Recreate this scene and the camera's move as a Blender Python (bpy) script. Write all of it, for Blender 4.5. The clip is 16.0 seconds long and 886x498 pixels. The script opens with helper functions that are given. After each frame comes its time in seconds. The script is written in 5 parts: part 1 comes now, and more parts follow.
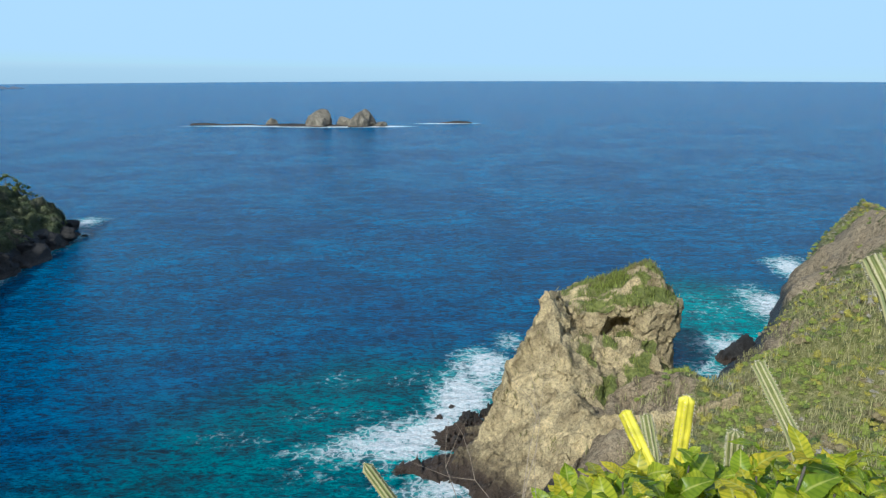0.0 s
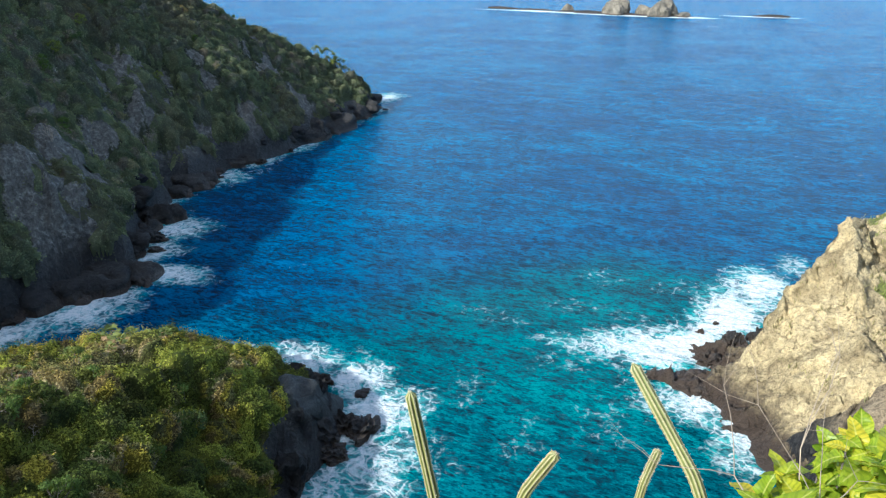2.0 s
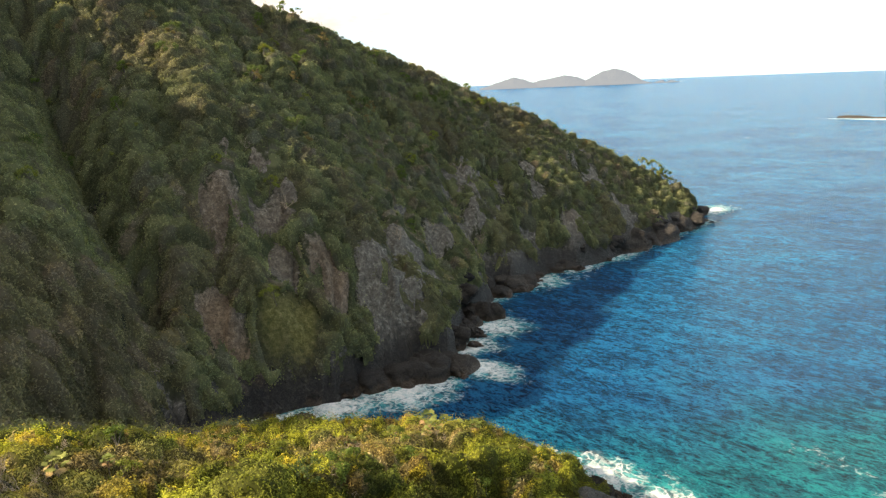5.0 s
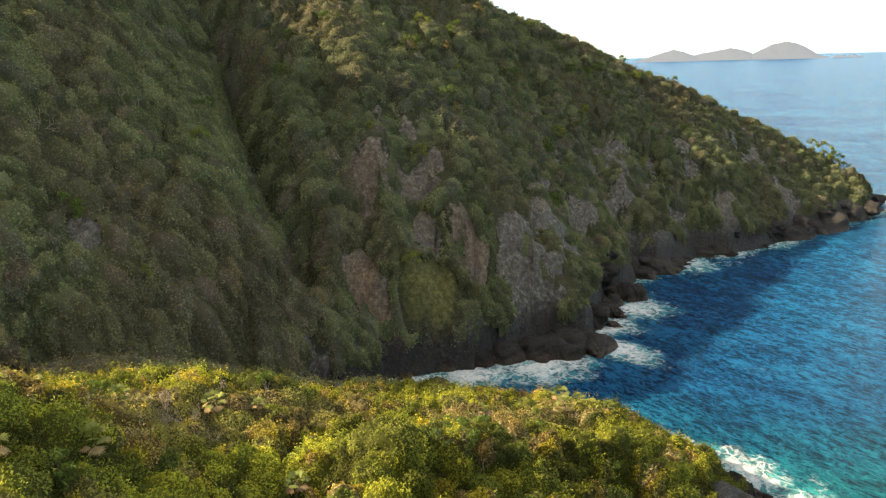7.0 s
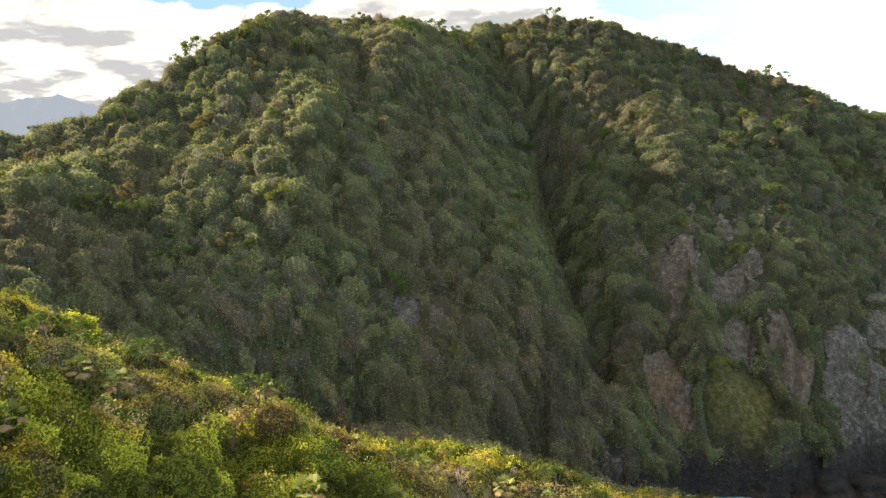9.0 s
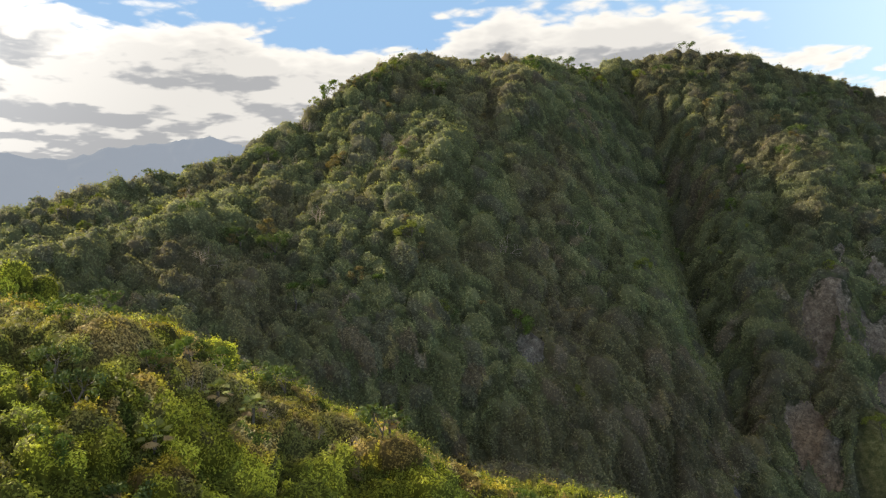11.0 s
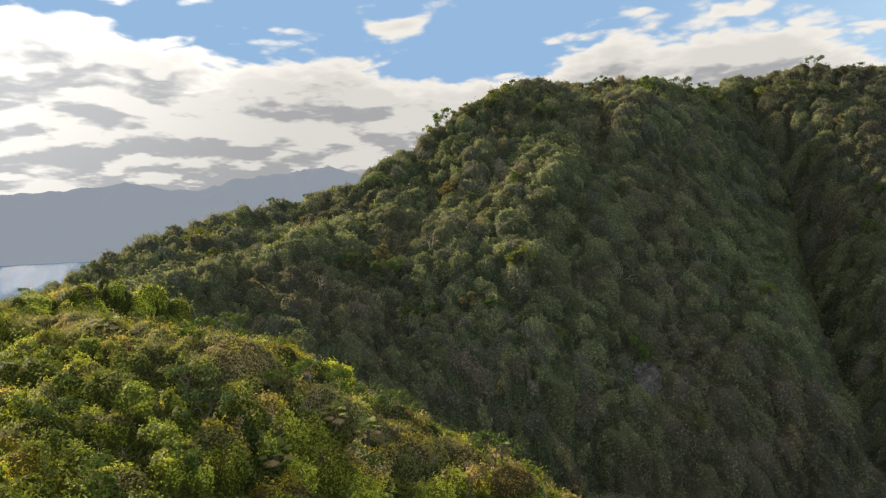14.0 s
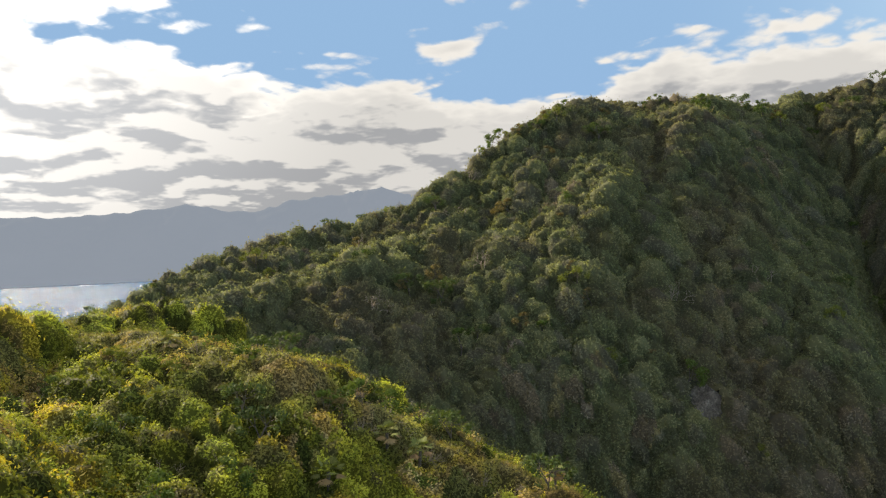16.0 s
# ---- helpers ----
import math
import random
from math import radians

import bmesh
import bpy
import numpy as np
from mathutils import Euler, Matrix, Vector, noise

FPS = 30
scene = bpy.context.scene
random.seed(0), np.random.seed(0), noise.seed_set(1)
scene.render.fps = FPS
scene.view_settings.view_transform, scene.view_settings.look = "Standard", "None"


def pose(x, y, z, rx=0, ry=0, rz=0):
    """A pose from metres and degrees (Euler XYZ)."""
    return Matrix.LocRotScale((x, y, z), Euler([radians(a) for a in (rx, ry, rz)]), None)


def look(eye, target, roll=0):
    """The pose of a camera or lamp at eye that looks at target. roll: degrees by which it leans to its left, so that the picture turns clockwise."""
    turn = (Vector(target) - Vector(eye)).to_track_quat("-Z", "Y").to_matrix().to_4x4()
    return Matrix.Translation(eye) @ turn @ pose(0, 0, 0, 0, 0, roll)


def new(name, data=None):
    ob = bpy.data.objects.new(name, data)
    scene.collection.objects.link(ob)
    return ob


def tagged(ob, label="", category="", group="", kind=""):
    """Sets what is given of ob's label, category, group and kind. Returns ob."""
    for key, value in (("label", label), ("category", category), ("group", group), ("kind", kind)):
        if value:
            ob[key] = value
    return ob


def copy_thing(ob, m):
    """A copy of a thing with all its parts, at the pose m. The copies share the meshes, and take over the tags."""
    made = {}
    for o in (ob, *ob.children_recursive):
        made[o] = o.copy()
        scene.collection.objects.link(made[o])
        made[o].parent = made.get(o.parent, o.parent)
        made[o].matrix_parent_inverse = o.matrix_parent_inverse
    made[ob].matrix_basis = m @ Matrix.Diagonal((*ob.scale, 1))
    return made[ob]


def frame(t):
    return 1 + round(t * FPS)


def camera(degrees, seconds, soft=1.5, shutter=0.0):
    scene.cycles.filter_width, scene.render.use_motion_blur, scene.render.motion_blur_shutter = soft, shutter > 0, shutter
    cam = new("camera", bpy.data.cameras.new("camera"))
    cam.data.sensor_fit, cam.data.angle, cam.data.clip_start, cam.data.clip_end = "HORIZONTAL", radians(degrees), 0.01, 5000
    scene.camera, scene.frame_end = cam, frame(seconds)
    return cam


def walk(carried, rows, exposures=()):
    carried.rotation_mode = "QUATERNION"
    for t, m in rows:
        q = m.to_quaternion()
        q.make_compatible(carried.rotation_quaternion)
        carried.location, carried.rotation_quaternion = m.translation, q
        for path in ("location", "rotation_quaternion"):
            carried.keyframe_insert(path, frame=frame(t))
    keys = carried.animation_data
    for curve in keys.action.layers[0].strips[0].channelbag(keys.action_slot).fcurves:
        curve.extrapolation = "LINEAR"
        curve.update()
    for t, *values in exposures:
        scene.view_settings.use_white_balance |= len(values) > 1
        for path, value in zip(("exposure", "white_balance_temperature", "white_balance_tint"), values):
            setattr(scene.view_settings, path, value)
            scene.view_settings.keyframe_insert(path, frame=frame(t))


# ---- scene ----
# The camera stands on a lookout about 80 m over the sea and turns to its left at arm's length.
# rows: seconds, tilt, lean, turn
cam = camera(61.91, 16.0, soft=1.3)
LOOKOUT, ARM = 80.0, 0.27
PATH = [
    (0.0, -13.73, -0.14, 0.00), (0.5, -15.04, -0.44, 9.04), (0.7, -16.59, -0.13, 11.55),
    (1.0, -18.76, 0.18, 14.48), (1.5, -21.24, 0.87, 17.24), (2.0, -22.04, 0.49, 21.85),
    (2.5, -21.98, -0.33, 28.56), (3.0, -21.18, -0.96, 35.54), (3.5, -19.20, -2.47, 43.41),
    (4.0, -15.03, -2.63, 45.67), (4.2, -13.45, -2.30, 45.74), (6.3, -14.77, -1.52, 51.17),
    (6.5, -14.92, -1.31, 52.50), (7.0, -14.99, -1.84, 58.21), (7.5, -14.66, -2.11, 65.85),
    (8.0, -13.90, -1.97, 73.12), (8.5, -11.71, -2.20, 78.36), (9.0, -6.93, -2.05, 81.55),
    (9.5, -5.45, -2.47, 86.79), (9.7, -5.22, -2.62, 88.10), (11.8, -3.48, -1.78, 91.51),
    (12.0, -3.41, -1.84, 91.50), (12.5, -3.63, -2.15, 91.28), (13.0, -3.76, -2.20, 92.69),
    (13.5, -2.92, -2.34, 96.98), (14.0, -1.46, -2.40, 99.72), (14.5, -0.77, -2.40, 101.53),
    (15.0, -0.25, -2.38, 102.58), (15.5, 0.07, -2.39, 102.76), (16.0, 0.29, -2.41, 103.67),
]


def eye(turn):
    return (-ARM * math.sin(radians(turn)), ARM * math.cos(radians(turn)), LOOKOUT)


walk(
    cam,
    [(t, pose(*eye(turn), 90 + tilt, 0, turn) @ pose(0, 0, 0, 0, 0, lean)) for t, tilt, lean, turn in PATH],
    exposures=[(0.0, 0.38, 5050, 5), (1.5, 1.0, 5050, 6), (3.0, 1.35, 5800, 8), (4.2, 1.62, 7300, 10), (7.0, 1.75, 7900, 10), (9.0, 1.85, 7200, 10), (12.0, 1.2, 6900, 10), (16.0, 1.15, 6900, 10)],
)

# ---- world and sun ----
SUN_TURN, SUN_HIGH = 149.0, 31.0  # degrees: counted to the left from +y, and up
sun_way = Vector((-math.sin(radians(SUN_TURN)) * math.cos(radians(SUN_HIGH)),
                  math.cos(radians(SUN_TURN)) * math.cos(radians(SUN_HIGH)), math.sin(radians(SUN_HIGH))))
sun = new("sun", bpy.data.lights.new("sun", "SUN"))
sun.data.energy, sun.data.angle, sun.data.color = 5.0, radians(0.6), (1.0, 0.87, 0.68)
sun.matrix_world = look(sun_way * 100, (0, 0, 0))


class Nodes:
    """A small helper that wires shader nodes."""

    def __init__(self, tree):
        self.tree = tree
        tree.nodes.clear()

    def add(self, kind, **inputs):
        n = self.tree.nodes.new(kind)
        for k, v in inputs.items():
            self.put(n, k.replace("_", " "), v)
        return n

    def put(self, n, key, v):
        sock = n.inputs[int(key[1:])] if key[0] == "i" and key[1:].isdigit() else n.inputs[key]
        if isinstance(v, bpy.types.NodeSocket):
            self.tree.links.new(v, sock)
        elif isinstance(v, bpy.types.Node):
            self.tree.links.new(v.outputs[0], sock)
        else:
            sock.default_value = v

    def math(self, op, a, b=0.0, c=0.0):
        n = self.add("ShaderNodeMath")
        n.operation = op
        for key, v in (("i0", a), ("i1", b), ("i2", c)):
            self.put(n, key, v)
        return n.outputs[0]

    def vec(self, op, a, b=(0, 0, 0)):
        n = self.add("ShaderNodeVectorMath")
        n.operation = op
        self.put(n, "i0", a), self.put(n, "i1", b)
        return n.outputs["Value"] if op == "DOT_PRODUCT" else n.outputs[0]

    def noise(self, at, scale, detail=4.0, rough=0.55, warp=0.0):
        return self.add("ShaderNodeTexNoise", Vector=at, Scale=scale, Detail=detail, Roughness=rough, Distortion=warp).outputs[0]

    def step(self, v, lo, hi, a=0.0, b=1.0):
        n = self.add("ShaderNodeMapRange")
        n.interpolation_type = "SMOOTHSTEP"
        for key, value in (("i0", v), ("i1", lo), ("i2", hi), ("i3", a), ("i4", b)):
            self.put(n, key, value)
        return n.outputs[0]

    def mix(self, f, a, b, blend="MIX"):
        n = self.add("ShaderNodeMix")
        n.data_type, n.blend_type = "RGBA", blend
        for key, v in (("i0", f), ("i6", a), ("i7", b)):
            self.put(n, key, v)
        return n.outputs[2]

    def mul(self, a, b):
        return self.mix(1.0, a, b, "MULTIPLY")

    def ramp(self, f, stops):
        n = self.add("ShaderNodeValToRGB", Fac=f)
        while len(n.color_ramp.elements) < len(stops):
            n.color_ramp.elements.new(0.5)
        for e, (p, c) in zip(n.color_ramp.elements, stops):
            e.position, e.color = p, (*c, 1)
        return n.outputs[0]


world = bpy.data.worlds.new("world")
scene.world = world
world.use_nodes = True
W = Nodes(world.node_tree)
sky = W.add("ShaderNodeTexSky")
sky.sky_type, sky.sun_disc = "NISHITA", False
sky.sun_elevation, sky.sun_rotation = radians(SUN_HIGH), radians(-SUN_TURN)
sky.altitude, sky.dust_density, sky.ozone_density = 80, 1.0, 3.0
way = W.add("ShaderNodeTexCoord").outputs["Generated"]
parts = W.add("ShaderNodeSeparateXYZ", Vector=way)
up = parts.outputs[2]
# clouds lie on a sheet overhead, so that they flatten into bands towards the horizon
sheet = W.math("DIVIDE", 1.0, W.math("ADD", W.math("MAXIMUM", up, 0.0), 0.17))
cloud_at = W.vec("ADD", W.vec("MULTIPLY", W.vec("MULTIPLY", way, (1.0, 1.0, 0.0)), W.add("ShaderNodeCombineXYZ", X=sheet, Y=sheet, Z=sheet).outputs[0]), (4.3, 9.2, 0.0))


def cloud_mass(at):
    """Heaped clouds: broad masses with a cauliflower edge."""
    mass = W.noise(at, 0.72, 3.0, 0.5, 0.15)
    heap = W.add("ShaderNodeTexVoronoi", Vector=W.vec("ADD", at, W.vec("MULTIPLY", W.add("ShaderNodeTexNoise", Vector=at, Scale=3.0, Detail=3.0).outputs[1], (0.22, 0.22, 0.0))), Scale=2.6, Detail=3.0, Roughness=0.55)
    heap.voronoi_dimensions = "2D"
    wisp = W.noise(at, 7.0, 6.0, 0.6, 0.3)
    return W.math("ADD", mass, W.math("ADD", W.math("MULTIPLY", W.math("SUBTRACT", 0.42, heap.outputs["Distance"]), 0.22), W.math("MULTIPLY", W.math("SUBTRACT", wisp, 0.5), 0.16)))


puffs = cloud_mass(cloud_at)
puffs_above = cloud_mass(W.vec("ADD", W.vec("MULTIPLY", W.vec("SUBTRACT", cloud_at, (4.3, 9.2, 0.0)), (0.94, 0.94, 0.0)), (4.3, 9.2, 0.0)))
near_sun = W.vec("DOT_PRODUCT", way, tuple(sun_way))
over_land = W.step(W.vec("DOT_PRODUCT", way, (sun_way.x, sun_way.y, 0.0)), -0.45, 0.4)
# unseen cloud overhead, added and brightened to fill the shaded slopes
high = W.step(up, 0.3, 0.8)
low = W.step(up, 0.30, 0.10)
cover = W.math("ADD", puffs, W.math("ADD", W.math("MULTIPLY", over_land, 0.30), W.math("SUBTRACT", W.math("ADD", W.math("MULTIPLY", high, 0.34), W.math("MULTIPLY", W.math("MULTIPLY", low, over_land), 0.25)), 0.17)))
cloud = W.step(cover, 0.47, 0.54)
thick = W.step(cover, 0.51, 0.66)
selfshade = W.step(W.math("SUBTRACT", puffs, puffs_above), -0.05, 0.05)
glow = W.step(near_sun, 0.72, 1.0)
bright = W.math("ADD", W.math("ADD", 0.40, W.math("MULTIPLY", high, 0.22)), W.math("MULTIPLY", glow, 0.35))
lit = W.add("ShaderNodeCombineColor", Red=bright, Green=W.math("MULTIPLY", bright, 0.985), Blue=W.math("MULTIPLY", bright, 0.955)).outputs[0]
dim = W.add("ShaderNodeCombineColor", Red=W.math("MULTIPLY", bright, 0.43), Green=W.math("MULTIPLY", bright, 0.45), Blue=W.math("MULTIPLY", bright, 0.485)).outputs[0]
cloud_color = W.mix(W.math("MULTIPLY", thick, W.math("SUBTRACT", 1.0, W.math("MULTIPLY", selfshade, 0.62))), lit, dim)
SKY = 0.14
clear = W.mul(sky.outputs[0], (SKY, SKY, SKY * 1.02, 1))
haze = W.step(up, 0.28, -0.02)
clear = W.mix(W.math("MULTIPLY", haze, 0.45), clear, (0.42, 0.62, 0.72, 1))
clear = W.mix(1.0, clear, W.mix(over_land, (0.42, 0.54, 0.61, 1), (0.13, 0.22, 0.35, 1)), "DARKEN")
both = W.mix(cloud, clear, cloud_color)
back = W.add("ShaderNodeBackground", Color=both, Strength=1.0)
W.add("ShaderNodeOutputWorld", Surface=back)

# ---- materials ----


def material(name):
    m = bpy.data.materials.new(name)
    m.use_nodes = True
    n = Nodes(m.node_tree)
    place = n.add("ShaderNodeNewGeometry").outputs["Position"]
    return m, n, place


def finish(n, color, rough=0.8, relief=None, depth=0.1, through_light=0.0, metal=0.0, ior=1.45, spec=0.4):
    """Surface with bump; through_light: the share of light that shines through, for leaves."""
    shade = n.add("ShaderNodeBsdfPrincipled", Base_Color=color, Roughness=rough, Metallic=metal, IOR=ior, Specular_IOR_Level=spec)
    bump = None
    if relief is not None:
        bump = n.add("ShaderNodeBump", Height=relief, Strength=1.0, Distance=depth)
        n.put(shade, "Normal", bump)
    surface = shade.outputs[0]
    if through_light > 0:
        thin = n.add("ShaderNodeBsdfTranslucent", Color=n.mul(color, (1.35, 1.35, 0.5, 1)))
        surface = n.add("ShaderNodeMixShader", i0=through_light, i1=shade.outputs[0], i2=thin.outputs[0]).outputs[0]
    n.add("ShaderNodeOutputMaterial", Surface=surface)


def make_rock(name, pale, mid, dark, wet_to=3.5, green=0.0):
    """Weathered rock with cracks, stains, a wet dark foot and, where flat, some growth."""
    m, n, at = material(name)
    big = n.noise(at, 0.07, 5, 0.6)
    fine = n.noise(at, 0.9, 8, 0.65, 0.4)
    grain = n.noise(at, 6.0, 4, 0.7)
    tall = n.vec("MULTIPLY", at, (1.0, 1.0, 0.25))
    streak = n.noise(tall, 0.5, 6, 0.6)
    crack = n.add("ShaderNodeTexVoronoi", Vector=n.vec("ADD", at, n.vec("MULTIPLY", n.add("ShaderNodeTexNoise", Vector=at, Scale=0.35).outputs[1], (2.5, 2.5, 2.5))), Scale=0.16)
    crack.feature = "DISTANCE_TO_EDGE"
    gap = n.step(crack.outputs[0], 0.0, 0.09)
    crazing = n.add("ShaderNodeTexVoronoi", Vector=n.vec("ADD", n.vec("MULTIPLY", at, (1.0, 1.0, 0.6)), n.vec("MULTIPLY", n.add("ShaderNodeTexNoise", Vector=at, Scale=0.8, Detail=4.0).outputs[1], (1.6, 1.6, 1.6))), Scale=0.55)
    crazing.feature = "DISTANCE_TO_EDGE"
    seam = n.step(crazing.outputs[0], 0.0, 0.12)
    pits = n.noise(at, 2.2, 6, 0.75, 0.6)
    c = n.ramp(n.math("ADD", n.math("MULTIPLY", big, 0.5), n.math("MULTIPLY", fine, 0.5)), [(0.33, dark), (0.5, mid), (0.66, pale)])
    c = n.mix(n.step(streak, 0.52, 0.7, 0, 0.45), c, (*dark, 1))
    c = n.mix(n.step(grain, 0.5, 0.75, 0, 0.3), c, (*pale, 1))
    c = n.mix(n.math("SUBTRACT", 0.22, n.math("MULTIPLY", gap, 0.22)), c, (dark[0] * 0.4, dark[1] * 0.4, dark[2] * 0.4, 1))
    c = n.mix(n.math("SUBTRACT", 0.16, n.math("MULTIPLY", seam, 0.16)), c, (dark[0] * 0.45, dark[1] * 0.45, dark[2] * 0.42, 1))
    c = n.mul(c, n.ramp(pits, [(0.36, (0.5, 0.49, 0.47)), (0.5, (1.0, 1.0, 1.0)), (0.66, (1.22, 1.2, 1.14))]))
    c = n.mul(c, n.ramp(n.noise(n.vec("MULTIPLY", at, (1.0, 1.0, 0.45)), 0.17, 5, 0.6, 0.8), [(0.36, (0.62, 0.60, 0.57)), (0.5, (1.0, 1.0, 1.0)), (0.62, (1.22, 1.2, 1.16))]))
    if green:
        grown = n.add("ShaderNodeAttribute")
        grown.attribute_name = "grow"
        moss = n.step(n.math("ADD", grown.outputs["Fac"], n.math("MULTIPLY", n.math("SUBTRACT", pits, 0.5), 1.6)), 0.3, 0.65, 0, green)
        c = n.mix(moss, c, n.ramp(fine, [(0.35, (0.07, 0.095, 0.015)), (0.65, (0.20, 0.23, 0.04))]))
    high = n.add("ShaderNodeSeparateXYZ", Vector=at).outputs[2]
    wet = n.step(n.math("ADD", high, n.math("MULTIPLY", n.math("SUBTRACT", fine, 0.5), 5.0)), wet_to * 0.4, wet_to * 1.6, 1, 0)
    c = n.mix(wet, c, n.ramp(grain, [(0.3, (0.016, 0.013, 0.011)), (0.7, (0.095, 0.066, 0.046))]))
    relief = n.math("ADD", n.math("ADD", n.math("MULTIPLY", fine, 0.7), n.math("MULTIPLY", grain, 0.12)), n.math("ADD", n.math("MULTIPLY", gap, 0.12), n.math("ADD", n.math("MULTIPLY", seam, 0.08), n.math("MULTIPLY", pits, 0.6))))
    finish(n, c, n.math("SUBTRACT", 0.92, n.math("MULTIPLY", wet, 0.45)), relief, 1.3)
    return m


stack_rock = make_rock("tan_rock", (0.66, 0.54, 0.31), (0.52, 0.415, 0.225), (0.28, 0.22, 0.12), 4.6, 0.9)
dark_rock = make_rock("dark_rock", (0.06, 0.055, 0.05), (0.028, 0.026, 0.025), (0.011, 0.0105, 0.011), 1.5)
islet_rock = make_rock("islet_rock", (0.30, 0.27, 0.21), (0.18, 0.16, 0.125), (0.07, 0.063, 0.053), 1.5)


def make_ground():
    """Hillside soil and rock: brown earth, darkened as painted shade, and dead grass under the thicket, bare grey rock
    where steep, dark at the waterline.
    """
    m, n, at = material("hillside")
    big = n.noise(at, 0.035, 4, 0.6)
    fine = n.noise(at, 0.7, 8, 0.65, 0.3)
    grain = n.noise(at, 5.0, 4, 0.7)
    face = n.add("ShaderNodeSeparateXYZ", Vector=n.add("ShaderNodeNewGeometry").outputs["True Normal"]).outputs[2]
    bare = n.add("ShaderNodeAttribute")
    bare.attribute_name = "bare"
    grassy = n.add("ShaderNodeAttribute")
    grassy.attribute_name = "grassy"
    # earth kept very dark and greenish, painting shade into the gaps between bushes
    earth = n.ramp(n.math("ADD", n.math("MULTIPLY", big, 0.4), n.math("MULTIPLY", fine, 0.6)),
                   [(0.3, (0.012, 0.016, 0.006)), (0.5, (0.030, 0.034, 0.013)), (0.7, (0.068, 0.064, 0.028))])
    stone = n.ramp(n.math("ADD", n.math("MULTIPLY", grain, 0.3), n.math("MULTIPLY", fine, 0.7)),
                   [(0.32, (0.036, 0.034, 0.030)), (0.52, (0.125, 0.117, 0.100)), (0.72, (0.36, 0.345, 0.315))])
    rust = n.add("ShaderNodeAttribute")
    rust.attribute_name = "rust"
    stone = n.mix(rust.outputs["Fac"], stone, n.ramp(fine, [(0.3, (0.10, 0.068, 0.042)), (0.7, (0.27, 0.18, 0.11))]))
    tan = n.add("ShaderNodeAttribute")
    tan.attribute_name = "tan"
    warm = n.ramp(n.math("ADD", n.math("MULTIPLY", grain, 0.3), n.math("MULTIPLY", fine, 0.7)),
                  [(0.32, (0.14, 0.105, 0.062)), (0.5, (0.34, 0.26, 0.155)), (0.68, (0.50, 0.40, 0.25))])
    stone = n.mix(tan.outputs["Fac"], stone, warm)
    sward = n.ramp(n.math("ADD", n.math("MULTIPLY", grain, 0.4), n.math("MULTIPLY", fine, 0.6)),
                   [(0.36, (0.045, 0.06, 0.014)), (0.5, (0.21, 0.205, 0.055)), (0.62, (0.42, 0.37, 0.18))])
    c = n.mix(grassy.outputs["Fac"], earth, sward)
    vein = n.noise(n.vec("MULTIPLY", at, (0.3, 1.0, 0.3)), 0.28, 6, 0.65, 0.5)
    rocky = n.step(n.math("ADD", bare.outputs["Fac"], n.math("ADD", n.math("MULTIPLY", n.math("SUBTRACT", fine, 0.5), 0.8), n.math("MULTIPLY", n.math("SUBTRACT", vein, 0.5), 1.4))), 0.35, 0.6)
    stone = n.mul(stone, n.ramp(n.noise(at, 2.2, 6, 0.75, 0.6), [(0.36, (0.45, 0.45, 0.45)), (0.5, (1.0, 1.0, 1.0)), (0.66, (1.3, 1.28, 1.22))]))
    c = n.mix(rocky, c, stone)
    high = n.add("ShaderNodeSeparateXYZ", Vector=at).outputs[2]
    wet = n.step(n.math("ADD", high, n.math("MULTIPLY", n.math("SUBTRACT", fine, 0.5), 9.0)), 5.0, 15.5, 1, 0)
    pits = n.noise(at, 1.1, 6, 0.75, 0.6)
    c = n.mix(wet, c, n.ramp(pits, [(0.34, (0.004, 0.004, 0.005)), (0.5, (0.014, 0.0135, 0.0135)), (0.68, (0.055, 0.05, 0.045))]))
    relief = n.math("ADD", n.math("MULTIPLY", fine, 0.8), n.math("ADD", n.math("MULTIPLY", grain, 0.12), n.math("MULTIPLY", pits, 0.8)))
    finish(n, c, n.math("SUBTRACT", 0.92, n.math("MULTIPLY", wet, 0.4)), relief, 1.3)
    return m


hillside = make_ground()


def make_leaves(name, through_light=0.27, rough=0.75):
    """Foliage whose colour varies from bush to bush (colour attribute) and from leaf to leaf."""
    m, n, at = material(name)
    tone = n.add("ShaderNodeAttribute")
    tone.attribute_name = "tone"
    each = n.add("ShaderNodeNewGeometry").outputs["Random Per Island"]
    c = n.mix(1.0, tone.outputs["Color"], n.ramp(each, [(0.0, (0.8, 0.8, 0.8)), (0.6, (1.0, 1.0, 1.0)), (1.0, (1.2, 1.17, 1.1))]), "MULTIPLY")
    finish(n, c, rough, None, 0, through_light, spec=0.12)
    return m


leaves = make_leaves("leaves", 0.24)
dull_leaves = make_leaves("dull_leaves", 0.36, 0.9)


